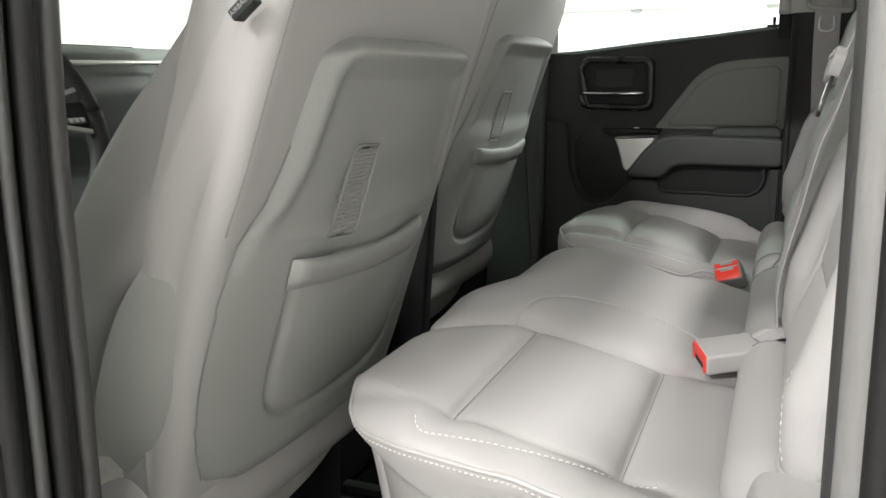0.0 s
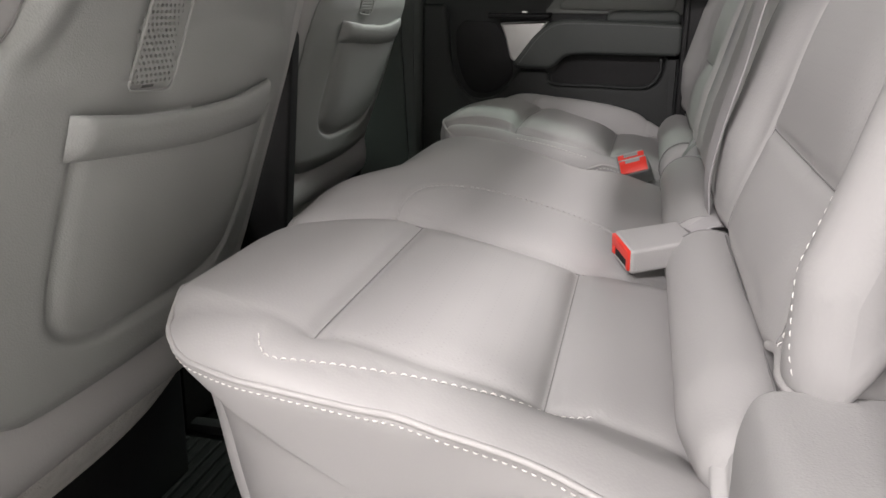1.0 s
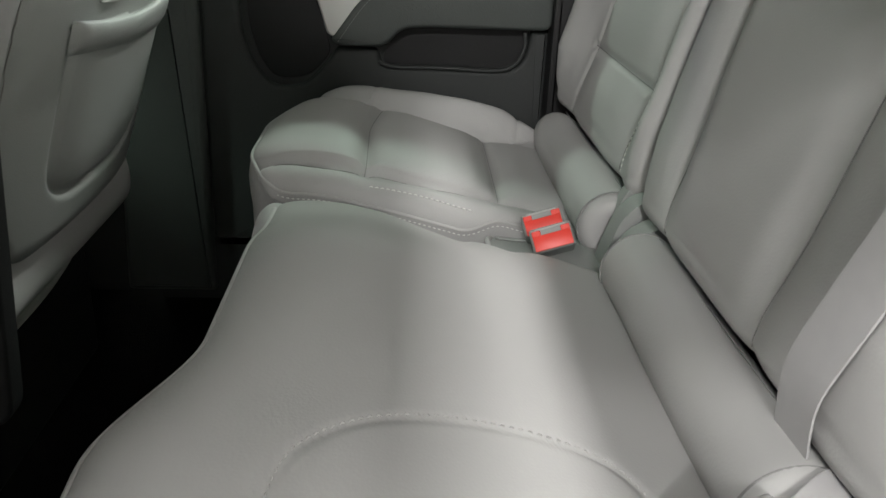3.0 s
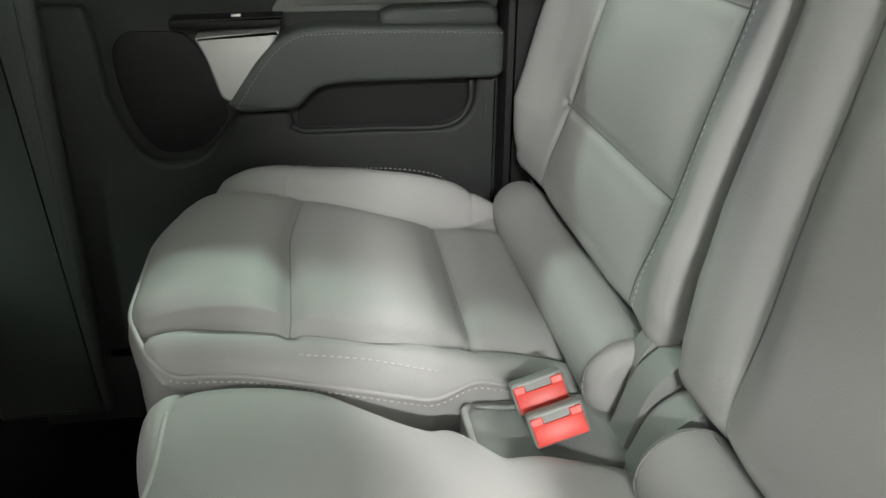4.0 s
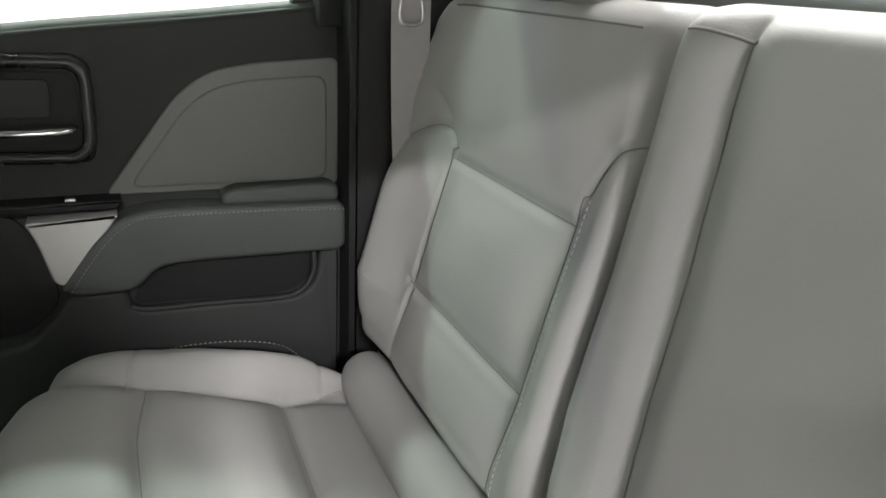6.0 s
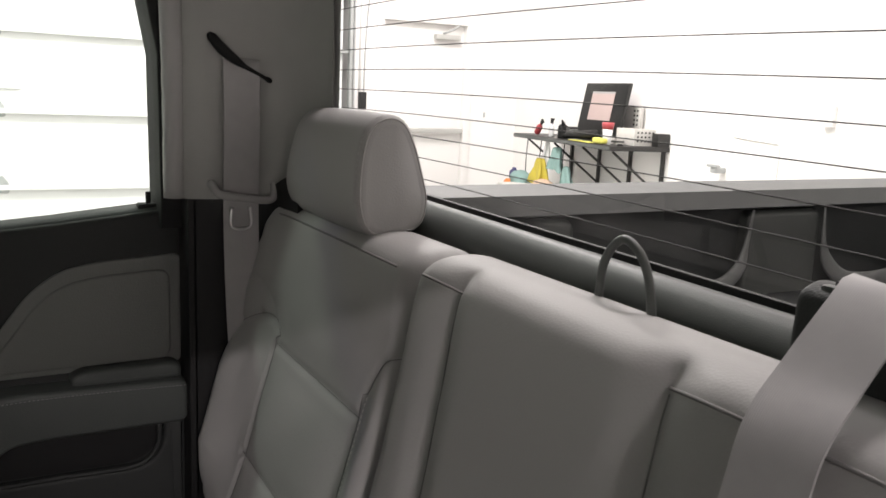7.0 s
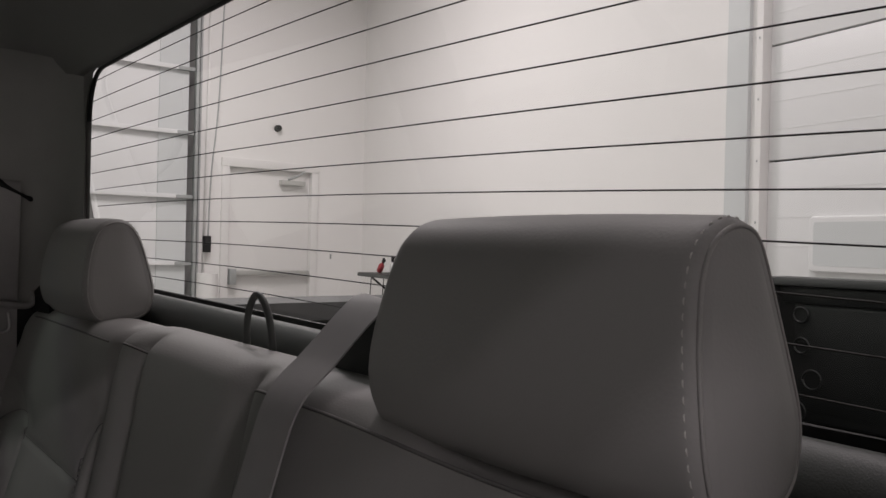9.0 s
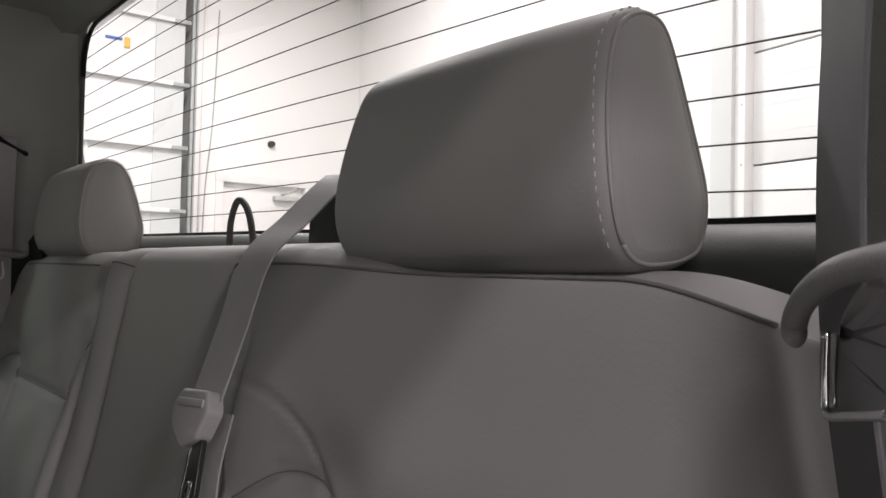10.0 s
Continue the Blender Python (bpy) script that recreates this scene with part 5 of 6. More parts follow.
    shape = [(0, 0, -.002), (0, .003, .006), (.35, 0, .0115), (.7, 0, .0125), (1, -.003, .0105), (1, 0, .006), (1, -.002, .0), (1, -.008, -.008)]
    LV = [(x, plane(b + k * (a - b) + dz) + .045 * (abs(x) / .28) ** 2.6 - .008 - out * e, b + k * (a - b) + dz) for k, dz, out in shape for x, a, b, e in zip(lx, zt, zb, end)]
    put("pocket_lip", mesh_of(LV, [(i * 60 + j, i * 60 + j + 1, (i + 1) * 60 + j + 1, (i + 1) * 60 + j) for i in range(len(shape) - 1) for j in range(59)]), shell_m, t, "rolled pocket edge")

    # perforated vent strip
    vx = lambda z: -.068 + .36 * (z - .60)
    inset = lambda z: -.006 + .013 * float(blend(z, .555, .60)) + .005 * float(blend(z, .515, .535))
    bm = bmesh.new()
    quad = [(vx(.551) - .028, .551), (vx(.551) + .027, .547), (vx(.645) + .028, .644), (vx(.645) - .026, .646)]
    quad = rounded(quad, .008, 5)
    rungs = [[bm.verts.new((vx(z) + w, plane(z) + .045 * (abs(vx(z) + w) / .28) ** 2.6 + inset(z) - .0006, z)) for w in (-.026, .026)] for z in np.linspace(.551, .643, 24)]
    for lo, hi in zip(rungs[:-1], rungs[1:]):
        bm.faces.new((lo[0], lo[1], hi[1], hi[0]))
    part("vent_backing", bm, vent_m, t, "dark backing of the vent")
    gv, gf = [], []
    cw, ch = .0056, .0046
    outer = [(-.5, -.5), (0, -.5), (.5, -.5), (.5, 0), (.5, .5), (0, .5), (-.5, .5), (-.5, 0)]
    for i in range(19):
        z = .5560 + i * ch
        for j in range(9):
            x = vx(z) - .0240 + j * cw + (cw / 2 if i % 2 else 0)
            b = len(gv)
            for k in range(3):
                for q, (ox, oz) in enumerate(outer):
                    a = math.atan2(oz, ox)
                    px, pz = (x + ox * cw, z + oz * ch) if k == 0 else (x + .34 * cw * math.cos(a), z + .34 * ch * math.sin(a))
                    gv.append((px, plane(pz) + .045 * (abs(px) / .28) ** 2.6 + inset(pz) - (.0030 if k < 2 else .0008), pz))
            for k in range(2):
                gf += [(b + k * 8 + q, b + k * 8 + (q + 1) % 8, b + k * 8 + 8 + (q + 1) % 8, b + k * 8 + 8 + q) for q in range(8)]
    put("vent_mesh", mesh_of(gv, gf, smooth=False), shell_m, t, "perforated vent mesh")
    rim = [(x, plane(z) + .045 * (abs(x) / .28) ** 2.6 + inset(z) - .0030, z) for x, z in quad + quad[:1]]
    put("vent_rim", tube_mesh(rim, .0013, 8, up=(0, 1, 0)), shell_m, t, "raised vent rim")

    # leather body in front of the panel
    prof = [(.695, .25), (.668, .32), (.632, .44), (.594, .56), (.560, .66), (.525, .76), (.499, .84), (.497, .90), (.53, .935), (.58, .93), (.61, .87), (.615, .79), (.655, .735), (.705, .68), (.755, .61), (.795, .52), (.81, .42), (.80, .34), (.75, .27)]
    hw = lambda y, z: np.interp(z, [.25, .34, .45, .53, .58, .64, .72, .80, .88, .93], [.25, .262, .270, .272, .270, .262, .258, .252, .235, .18])
    pad = Pad(prof, lambda y, z: -hw(y, z), lambda y, z: hw(y, z), .024, closed=True, step=.008)
    pad.panels(["rear_cover", "front_cover"], [leather, leather], lambda X, Y, Z: np.where(Y < .69 - .25 * (Z - .3), 0, 1), t)
    pad.cap("side_cover", -1, leather, t, .014, "smooth leather side bolster")
    pad.cap("side_cover", 1, leather, t, .012)
    rows = [i for i in range(len(pad.prof)) if pad.prof[i, 0] < .665 - .25 * (pad.prof[i, 1] - .3) and .57 < pad.prof[i, 1] < .90]
    edge = pad.P[rows, 4]
    put("seam", tube_mesh(edge, .0009, 6), seam_m, t, "side seam")
    stitches("stitching", edge + np.array([-.0045, .006, 0]), np.tile([-1.0, -.3, 0], (len(edge), 1)), piping_m, t, length=.006, gap=.004, r=.0011)
    if tagged_side:
        add_tag(t)
    else:
        part("recliner_cover", bm_prism(rounded([(.64, .16), (.87, .16), (.85, .46), (.78, .56), (.66, .58), (.61, .54)], .03), "x", -.262, -.290, .006), black_m, t, "black plastic recliner cover")
    # carpeted skirt and cushion below
    sv = []
    for i, z in enumerate(np.linspace(.10 - raised, .345, 14)):
        h = np.interp(z, [.10, .16, .25, .345], [.21, .235, .26, .272])
        for u in np.linspace(-1, 1, 40):
            x = u * h
            y = plane(z) + .045 * (abs(x) / .28) ** 2.6 + .030 + .05 * max(0, (abs(u) - .9) / .1) ** 2 + .03 * max(0, (.2 - z) / .1) ** 2
            sv.append((x, y, z))
    put("skirt", mesh_of(sv, [(i * 40 + j, i * 40 + j + 1, (i + 1) * 40 + j + 1, (i + 1) * 40 + j) for i in range(13) for j in range(39)]), felt_m, t, "pale carpeted skirt")
    cp = [(.68, .22), (.70, .33), (.80, .345), (1.0, .365), (1.15, .38), (1.20, .35), (1.20, .24), (1.15, .18), (.8, .18)]
    cpad = Pad(cp, lambda y, z: -.265, lambda y, z: .265, .04, closed=True, step=.012)
    cpad.panels(["seat_cushion"], [leather], lambda X, Y, Z: np.zeros(X.shape, int), t)
    cpad.cap("cushion_side", -1, leather, t, .004)
    cpad.cap("cushion_side", 1, leather, t, .004)
    part("pedestal", bm_box(-.22, .22, .75, 1.1, -raised, .19, .01), black_m, t, "black seat pedestal")
    return t


make_front_seat(-.45, 0, "grey leather driver seat with map pocket and vent strip")
make_front_seat(.375, .105, "grey leather passenger seat with map pocket in its back", False, .042)

console = thing("centre_console", "black centre console between the front seats", "console")
part("body", bm_prism(rounded([(.80, .0), (1.7, .0), (1.7, .40), (1.3, .34), (.86, .34), (.80, .28)], .03), "x", -.15, .08, .015), carpet_m, console)
part("lid", bm_prism(rounded([(.84, .34), (1.25, .34), (1.25, .375), (.85, .375)], .012), "x", -.14, .07, .008), black_m, console, "black console lid")

# dashboard and wheel
dash = thing("dashboard", "dark grey dashboard with bright trim line below the windscreen", "dashboard")
dp = rounded([(1.62, .10), (1.66, .50), (1.58, .60), (1.56, .70), (1.62, .775), (1.75, .80), (2.08, .815), (2.08, .10)], .03)
part("body", bm_prism(dp, "x", -.80, .80, .02), trim_mid, dash)
put("trim_line", tube_mesh(smooth_path([(.0, 1.558, .752), (.35, 1.556, .756), (.70, 1.556, .760)], .03), .006, 8), satin_m, dash, "bright trim line")
part("vent", bm_box(.60, .76, 1.545, 1.60, .70, .745, .01), black_m, dash)
wheel = thing("steering_wheel", "black leather steering wheel with silver spoke trim", "steering wheel")
wc, wt = Vector((-.42, 1.20, .66)), Matrix.Rotation(radians(-24), 4, "X")
circ = [wc + wt @ Vector((.185 * math.cos(a), 0, .185 * math.sin(a))) for a in np.linspace(0, 2 * math.pi, 61)]
put("rim", tube_mesh(circ, .018, 14, up=(0, 1, 0)), black_m, wheel, "black wheel rim")
hub = part("hub", bm_prism(rounded([(-.075, -.06), (.075, -.06), (.085, .03), (.05, .065), (-.05, .065), (-.085, .03)], .02), "y", -.02, .03, .01), black_m, wheel)
hub.matrix_local = Matrix.Translation(wc) @ wt
for dx, a in ((1, 0), (-1, 180), (0, -90)):
    sp = part("spoke", bm_box(.07, .175, -.008, .012, -.02, .02, .006), black_m, wheel)
    sp.matrix_local = Matrix.Translation(wc) @ wt @ pose(0, 0, 0, 0, a, 0)
for a in (12, -14):
    s = part("spoke_trim", bm_box(.085, .165, -.014, -.008, -.004, .004, .002), shell_m, wheel, "silver spoke trim")
    s.matrix_local = Matrix.Translation(wc) @ wt @ pose(0, 0, 0, 0, a, 0)
for k in range(5):
    s = part("wheel_button", bm_box(.095 + k * .012, .104 + k * .012, -.016, -.008, -.018, -.010, .001), shell_m, wheel)
    s.matrix_local = Matrix.Translation(wc) @ wt
setting("wall_firewall", bm_box(-.85, .85, 2.08, 2.14, 0, .82), black_m, "black bulkhead behind the dashboard", "wall")
ws = tagged(new("window_4"), "windscreen with a dark upper frame", "window", "", "structure")
put("pane", mesh_of([(-.78, 2.10, .82), (.78, 2.10, .82), (.70, 1.55, 1.25), (-.70, 1.55, 1.25)], [(0, 1, 2, 3)], smooth=False), clear_glass, ws)
for sg in (-1, 1):
    put("side_frame", tube_mesh(smooth_path([(sg * .87, 1.88, .78), (sg * .83, 1.6, 1.02), (sg * .76, 1.35, 1.25)], .03), .03, 10), trim_dark, ws, "dark windscreen pillar")
part("corner_trim", bm_prism(rounded([(1.66, .78), (1.86, .78), (1.82, .86), (1.72, .87)], .02), "x", .80, .86, .01), black_m, ws, "black trim at the foot of the windscreen pillar")


# ---- truck bed ----
bed = thing("truck_bed", "black steel pickup bed with grey rail caps behind the cab", "truck bed")
part("floor_panel", bm_box(-.80, .80, -2.26, -.34, .30, .33), liner_m, bed)
for k in range(9):
    part("floor_rib", bm_box(-.68 + k * .16, -.60 + k * .16, -2.24, -.36, .33, .343, .005), liner_m, bed)
part("front_wall", bm_box(-.80, .80, -.38, -.34, .30, .80, .01), liner_m, bed)
for sg, nm in ((1, "far"), (-1, "near")):
    a = lambda *v: sorted(sg * q for q in v)
    part("side_wall", bm_box(*a(.80, .93), -2.28, -.32, .0, .806), liner_m, bed)
    part("rail_cap", bm_prism([(a(.750, .94)[0], .802), (a(.750, .94)[1], .802), (a(.750, .94)[1] - .008, .838), (a(.750, .94)[0] + .008, .838)], "y", -2.26, -.30, .004), railcap_m, bed, "grey plastic rail cap")
    for y0, y1 in ((-.60, -.40), (-1.31, -1.07), (-2.18, -1.94)):
        poly = rounded([(y0 - .05, .33), (y0, .60), (y0, .79), (y1, .79), (y1, .60), (y1 + .05, .33)], .03)
        part("stiffener", bm_prism(poly, "x", sg * .80, sg * .772, .014), column_m, bed, "pressed satin side stiffener, greyed as if lit")
    part("wheel_arch", bm_prism(rounded([(-1.75, .33), (-1.68, .52), (-1.50, .60), (-1.0, .60), (-.82, .52), (-.76, .33)], .06), "x", sg * .80, sg * .60, .02), liner_m, bed, "raised wheel arch")
    part("corner_post", bm_prism(rounded([(-2.28, .33), (-2.12, .33), (-2.14, .86), (-2.28, .875)], .02), "x", sg * .80, sg * .715, .014), liner_m, bed)
    part("tie_ring", bm_box(*a(.755, .768), -2.16, -2.11, .66, .72, .004), steel_m, bed, "steel tie-down plate")
    for bend in ([(-.74, .632), (-.88, .622), (-.985, .630), (-1.040, .664), (-1.056, .712), (-1.070, .795)], [(-1.305, .795), (-1.312, .72), (-1.335, .665), (-1.40, .622), (-1.50, .612), (-1.62, .622)]):
        curve = smooth_path([(sg * .762, y, z) for y, z in bend], .02)
        foot = np.interp(curve[:, 2], [.61, .66, .72, .80], [.020, .019, .007, .003])
        # rail-cap grey puts the bright edge light into the flange colour
        put("flange", tube_mesh(curve, foot, 12, squash=.42, up=(sg, 0, 0)), railcap_m, bed, "curved flange, its bright edge painted in grey")

gate = thing("tailgate", "black closed tailgate with round pressings and a rail cap", "tailgate")
part("panel", bm_box(-.72, .72, -2.30, -2.235, .31, .862, .01), liner_m, gate)
part("cap", bm_box(-.74, .74, -2.315, -2.20, .860, .888, .008), railcap_m, gate, "dark plastic tailgate cap")
part("inner_frame", bm_box(-.70, .70, -2.24, -2.222, .805, .855, .006), liner_m, gate)
part("inner_panel", bm_box(-.66, .66, -2.238, -2.218, .43, .800, .012), liner_m, gate)
for cx, cz, cr in ((.632, .768, .024), (.628, .670, .024), (.59, .565, .03), (.64, .46, .03), (-.632, .768, .024), (-.628, .670, .024), (-.59, .565, .03)):
    ring = [(cx + cr * math.cos(q), -2.216, cz + cr * math.sin(q)) for q in np.linspace(0, 2 * math.pi, 33)]
    put("pressing", tube_mesh(ring, .0045, 8, up=(0, 1, 0)), liner_m, gate, "round pressing")
for cx in (.475, .41, .345, .28):
    part("label_bar", bm_box(cx - .022, cx + .02, -2.219, -2.2165, .404, .418, .001), steel_m, gate, "small pale label bar")

setting("cab_back", bm_prism([(-.92, -.06), (.92, -.06), (.92, .80), (-.92, .80)], "y", -.30, -.205, .01), liner_m, "dark painted back of the cab below the glass", "cab body")


# ---- workshop ----
GROUND = -.42
setting("ground", bm_box(-13, 9.0, -9, 11, GROUND - .1, GROUND), concrete_m, "sealed grey concrete shop floor", "floor")
TOP = 4.4
side_wall = tagged(new("wall_east"), "white painted shop wall with a door", "wall", "", "structure")
part("wall_panel", bm_box(7.07, 7.27, -4.02, -2.70, 1.78, TOP), wall_m, side_wall)
part("wall_panel", bm_box(7.07, 7.27, -3.02, -2.70, GROUND, 1.78), wall_m, side_wall)
part("wall_panel", bm_box(7.07, 7.27, -4.70, -4.02, GROUND, TOP), wall_m, side_wall)
part("wall_panel", bm_box(7.07, 7.27, -2.70, 11, 3.8, TOP), wall_m, side_wall)
part("wall_panel", bm_box(7.07, 7.27, 2.6, 11, GROUND, 3.8), wall_m, side_wall)

man_door = tagged(new("door_2"), "white steel exit door with push bar and closer", "door", "", "structure")
part("leaf", bm_box(7.11, 7.15, -3.98, -3.06, GROUND + .01, 1.70, .003), door_m, man_door)
for y0, y1, z0, z1 in ((-4.06, -3.98, GROUND, 1.78), (-3.06, -2.98, GROUND, 1.78), (-4.065, -2.975, 1.70, 1.785)):
    part("frame", bm_box(7.045 if z0 < 0 else 7.04, 7.12 if z0 < 0 else 7.117, y0, y1, z0, z1, .006), door_m, man_door, "white door frame")
part("push_bar", bm_box(7.02, 7.075, -3.96, -3.12, .615, .665, .012), satin_m, man_door, "pale push bar")
part("bar_end", bm_box(7.015, 7.11, -3.14, -3.07, .52, .68, .01), steel_m, man_door, "dark latch case")
part("closer_body", bm_box(7.03, 7.10, -3.90, -3.62, 1.55, 1.60, .01), satin_m, man_door, "grey door closer")
arm_c = smooth_path([(7.05, -3.70, 1.605), (7.0, -3.79, 1.65), (7.03, -3.88, 1.70)], .03)
put("closer_arm", tube_mesh(arm_c, .012, 8), steel_m, man_door, "closer arm")

alarm = thing("wall_sensor", "small dark round sensor on the white wall", "sensor", at=(7.07, -3.573, 2.13))
bm = bmesh.new()
bmesh.ops.create_cone(bm, segments=20, radius1=.036, radius2=.03, depth=.05, cap_ends=True, matrix=pose(-.025, 0, 0, 0, -90, 0))
part("body", bm, black_m, alarm)
conduit = thing("conduit", "thin pale conduit with a cord and dark switch box", "conduit")
put("pipe", tube_mesh([(7.04, -2.80, .62), (7.04, -2.83, 3.9)], .014, 8), wall_m, conduit)
put("cord", tube_mesh(smooth_path([(7.03, -2.84, .9), (7.03, -2.86, 1.6), (7.03, -2.92, 2.3), (7.03, -2.96, 3.4)], .1), .007, 6), steel_m, conduit)
part("switch_box", bm_box(6.99, 7.05, -2.86, -2.79, .84, 1.0, .008), black_m, conduit, "dark switch box")
post = thing("bollard", "white round bollard beside the overhead door", "bollard")
bm = bmesh.new()
bmesh.ops.create_cone(bm, segments=28, radius1=.10, radius2=.10, depth=1.06, cap_ends=True, matrix=Matrix.Translation((6.93, -2.80, .11)))
part("post", bm, wall_m, post)
small_box = thing("light_switch", "small dark switch on the white wall", "switch")
part("plate", bm_box(7.055, 7.07, -4.245, -4.23, .79, .84, .003), steel_m, small_box)

# overhead door seen from inside: sections, struts, rollers, track
overhead = tagged(new("door_3"), "white sectional overhead door with struts and rollers", "door", "", "structure")
for k, z0 in enumerate((-.42, .125, .735, 1.37, 1.98, 2.59, 3.2)):
    z1 = (.125, .735, 1.37, 1.98, 2.59, 3.2, 3.8)[k]
    part("section", bm_box(7.05, 7.10, -2.62, 2.7, z0 + .006, z1 - .006, .006), garage_m, overhead)
    if k:
        part("strut", bm_box(6.99, 7.05, -2.55, 2.7, z0 - .012, z0 + .012, .004), garage_m, overhead, "white stiffening strut")
        part("strut_lip", bm_box(6.985, 6.995, -2.55, 2.7, z0 - .02, z0 + .02, .002), garage_m, overhead)
        part("roller_hinge", bm_box(6.98, 7.05, -2.66, -2.50, z0 - .020, z0 + .016, .006), steel_m, overhead, "roller hinge")
        for y in (-.95, .28, 1.5):
            part("hinge", bm_prism(rounded([(y - .05, z0 - .05), (y + .05, z0 - .05), (y + .05, z0 + .03), (y, z0 + .10), (y - .05, z0 + .03)], .02), "x", 7.05, 7.03, .004), steel_m, overhead, "steel hinge plate")
for y in (.10, 1.0, 1.9):
    part("window_frame", bm_prism(rounded([(y, .905), (y + .62, .905), (y + .62, 1.205), (y, 1.205)], .03), "x", 7.05, 7.028, .008), garage_m, overhead, "raised white window frame")
    part("window_pane", bm_prism(rounded([(y + .035, .94), (y + .585, .94), (y + .585, 1.17), (y + .035, 1.17)], .02), "x", 7.0275, 7.0265), shaft_m, overhead, "grey translucent pane")
part("edge_stile", bm_box(7.035, 7.05, -2.62, -2.34, GROUND, 3.8), shaft_m, overhead)
part("track", bm_box(6.97, 7.03, -2.70, -2.672, GROUND, 4.0, .004), steel_m, overhead, "galvanised track")
part("track", bm_box(7.01, 7.065, -2.742, -2.724, GROUND, 4.0, .004), steel_m, overhead, "galvanised track angle")

note = thing("door_note", "blue and yellow marker strip stuck on the overhead door", "marker")
part("blue_strip", bm_box(7.036, 7.049, -2.03, -1.88, 2.925, 2.948, .002), material("blue_tape", (.05, .15, .5), .5), note)
part("yellow_strip", bm_box(7.036, 7.049, -2.10, -2.05, 2.86, 2.96, .002), material("yellow_tape", (.7, .45, .08), .5), note)

# rear wall, set at a slight angle
REAR = Matrix.Translation((7.07, -4.64, 0)) @ Matrix.Rotation(math.atan2(.166, -.986), 4, "Z")


def on_rear(ob):
    ob.matrix_world = REAR
    return ob


back_wall = on_rear(tagged(new("wall_south"), "white painted rear shop wall", "wall", "", "structure"))
part("wall_panel", bm_box(-.3, 5.22, 0, .2, GROUND, TOP), wall_m, back_wall)
part("wall_panel", bm_box(5.40, 20, 0, .2, 2.75, TOP), wall_m, back_wall)
part("wall_panel", bm_box(10.2, 20, 0, .2, GROUND, 2.75), wall_m, back_wall)
part("jamb", bm_box(5.22, 5.37, -.03, .2, GROUND, TOP, .004), shaft_m, back_wall, "blue-grey door jamb")
part("jamb_trim", bm_box(5.37, 5.44, -.004, .1, GROUND, 2.9, .002), wall_m, back_wall)
for k in range(9):
    part("jamb_screw", bm_box(5.415, 5.423, -.007, -.0035, -.2 + k * .33, -.188 + k * .33), steel_m, back_wall)

rear_overhead = on_rear(tagged(new("door_4"), "white sectional overhead door with a framed window", "door", "", "structure"))
for k in range(5):
    z0 = GROUND + .02 + k * .62
    part("section", bm_box(5.44, 10.2, .06, .11, z0, z0 + .61, .006), garage_m, rear_overhead)
    for q in (.16, .31, .46):
        part("groove", bm_box(5.47, 10.2, .0585, .0605, z0 + q, z0 + q + .006), garage_m, rear_overhead)
for u in (5.72, 6.62, 7.52):
    part("window_frame", bm_prism(rounded([(u, .875), (u + .62, .875), (u + .62, 1.155), (u, 1.155)], .03), "y", .06, .035, .008), garage_m, rear_overhead, "raised white window frame")
    part("window_pane", bm_prism(rounded([(u + .03, .905), (u + .59, .905), (u + .59, 1.125), (u + .03, 1.125)], .02), "y", .0345, .0335), shaft_m, rear_overhead, "grey translucent pane")

bib = on_rear(thing("hose_tap", "small metal wall tap", "tap"))
part("body", bm_box(3.50, 3.56, -.09, 0, .56, .60, .01), steel_m, bib)
part("knob", bm_box(3.47, 3.59, -.10, -.07, .60, .62, .006), steel_m, bib)
fx = on_rear(thing("wall_box", "flat white cover plate on the white wall", "wall box"))
part("plate", bm_box(4.395, 4.475, -.025, 0, .93, 1.05, .004), wall_m, fx)
# thin strip in greyer white puts shade under the plate
part("base", bm_box(4.395, 4.475, -.03, 0, .920, .929, .002), door_m, fx, "lower edge strip with its shade painted greyer")
line = on_rear(thing("conduit", "thin white conduit bent down the wall", "conduit"))
put("pipe", tube_mesh(smooth_path([(3.61, -.006, .815), (3.9, -.006, .80), (4.03, -.006, .795), (4.05, -.006, .77), (4.05, -.006, .4)], .03), .005, 8, up=(0, 1, 0)), wall_m, line)

# work shelf on brackets with clutter
TOP_Z = .688
shelf = on_rear(thing("wall_shelf", "black wall shelf on four diagonal steel brackets", "shelf"))
part("board", bm_box(1.15, 2.89, -.52, -.005, TOP_Z - .036, TOP_Z, .004), black_steel, shelf)
part("front_edge", bm_box(1.152, 2.888, -.526, -.5205, TOP_Z - .030, TOP_Z - .006, .002), shelf_m, shelf, "dark grey front edge")
for u in (1.36, 1.87, 2.37, 2.83):
    part("bracket_post", bm_box(u - .012, u + .012, -.03, -.004, .29, TOP_Z - .036), black_steel, shelf)
    put("bracket_brace", tube_mesh([(u, -.02, .31), (u, -.46, TOP_Z - .045)], .010, 6), black_steel, shelf)
part("end_board", bm_box(2.80, 2.885, -.11, -.008, TOP_Z + .001, TOP_Z + .098, .004), black_steel, shelf, "upright end block")

board = on_rear(thing("picture_board", "black framed board with a pink sheet leaning on the shelf", "board"))
fr = part("frame", bm_box(-.35, .35, -.012, .012, 0, .475, .004), black_steel, board)
rim = part("rim", bm_prism(rounded([(-.34, .01), (.34, .01), (.34, .465), (-.34, .465)], .01), "y", -.0125, -.0155, .001), black_m, board, "matt black facing")
sh = part("sheet", bm_box(-.20, .165, -.018, -.016, .165, .40), material("pink_sheet", (.46, .355, .335), .7, mottle=.1), board, "pinkish paper sheet")
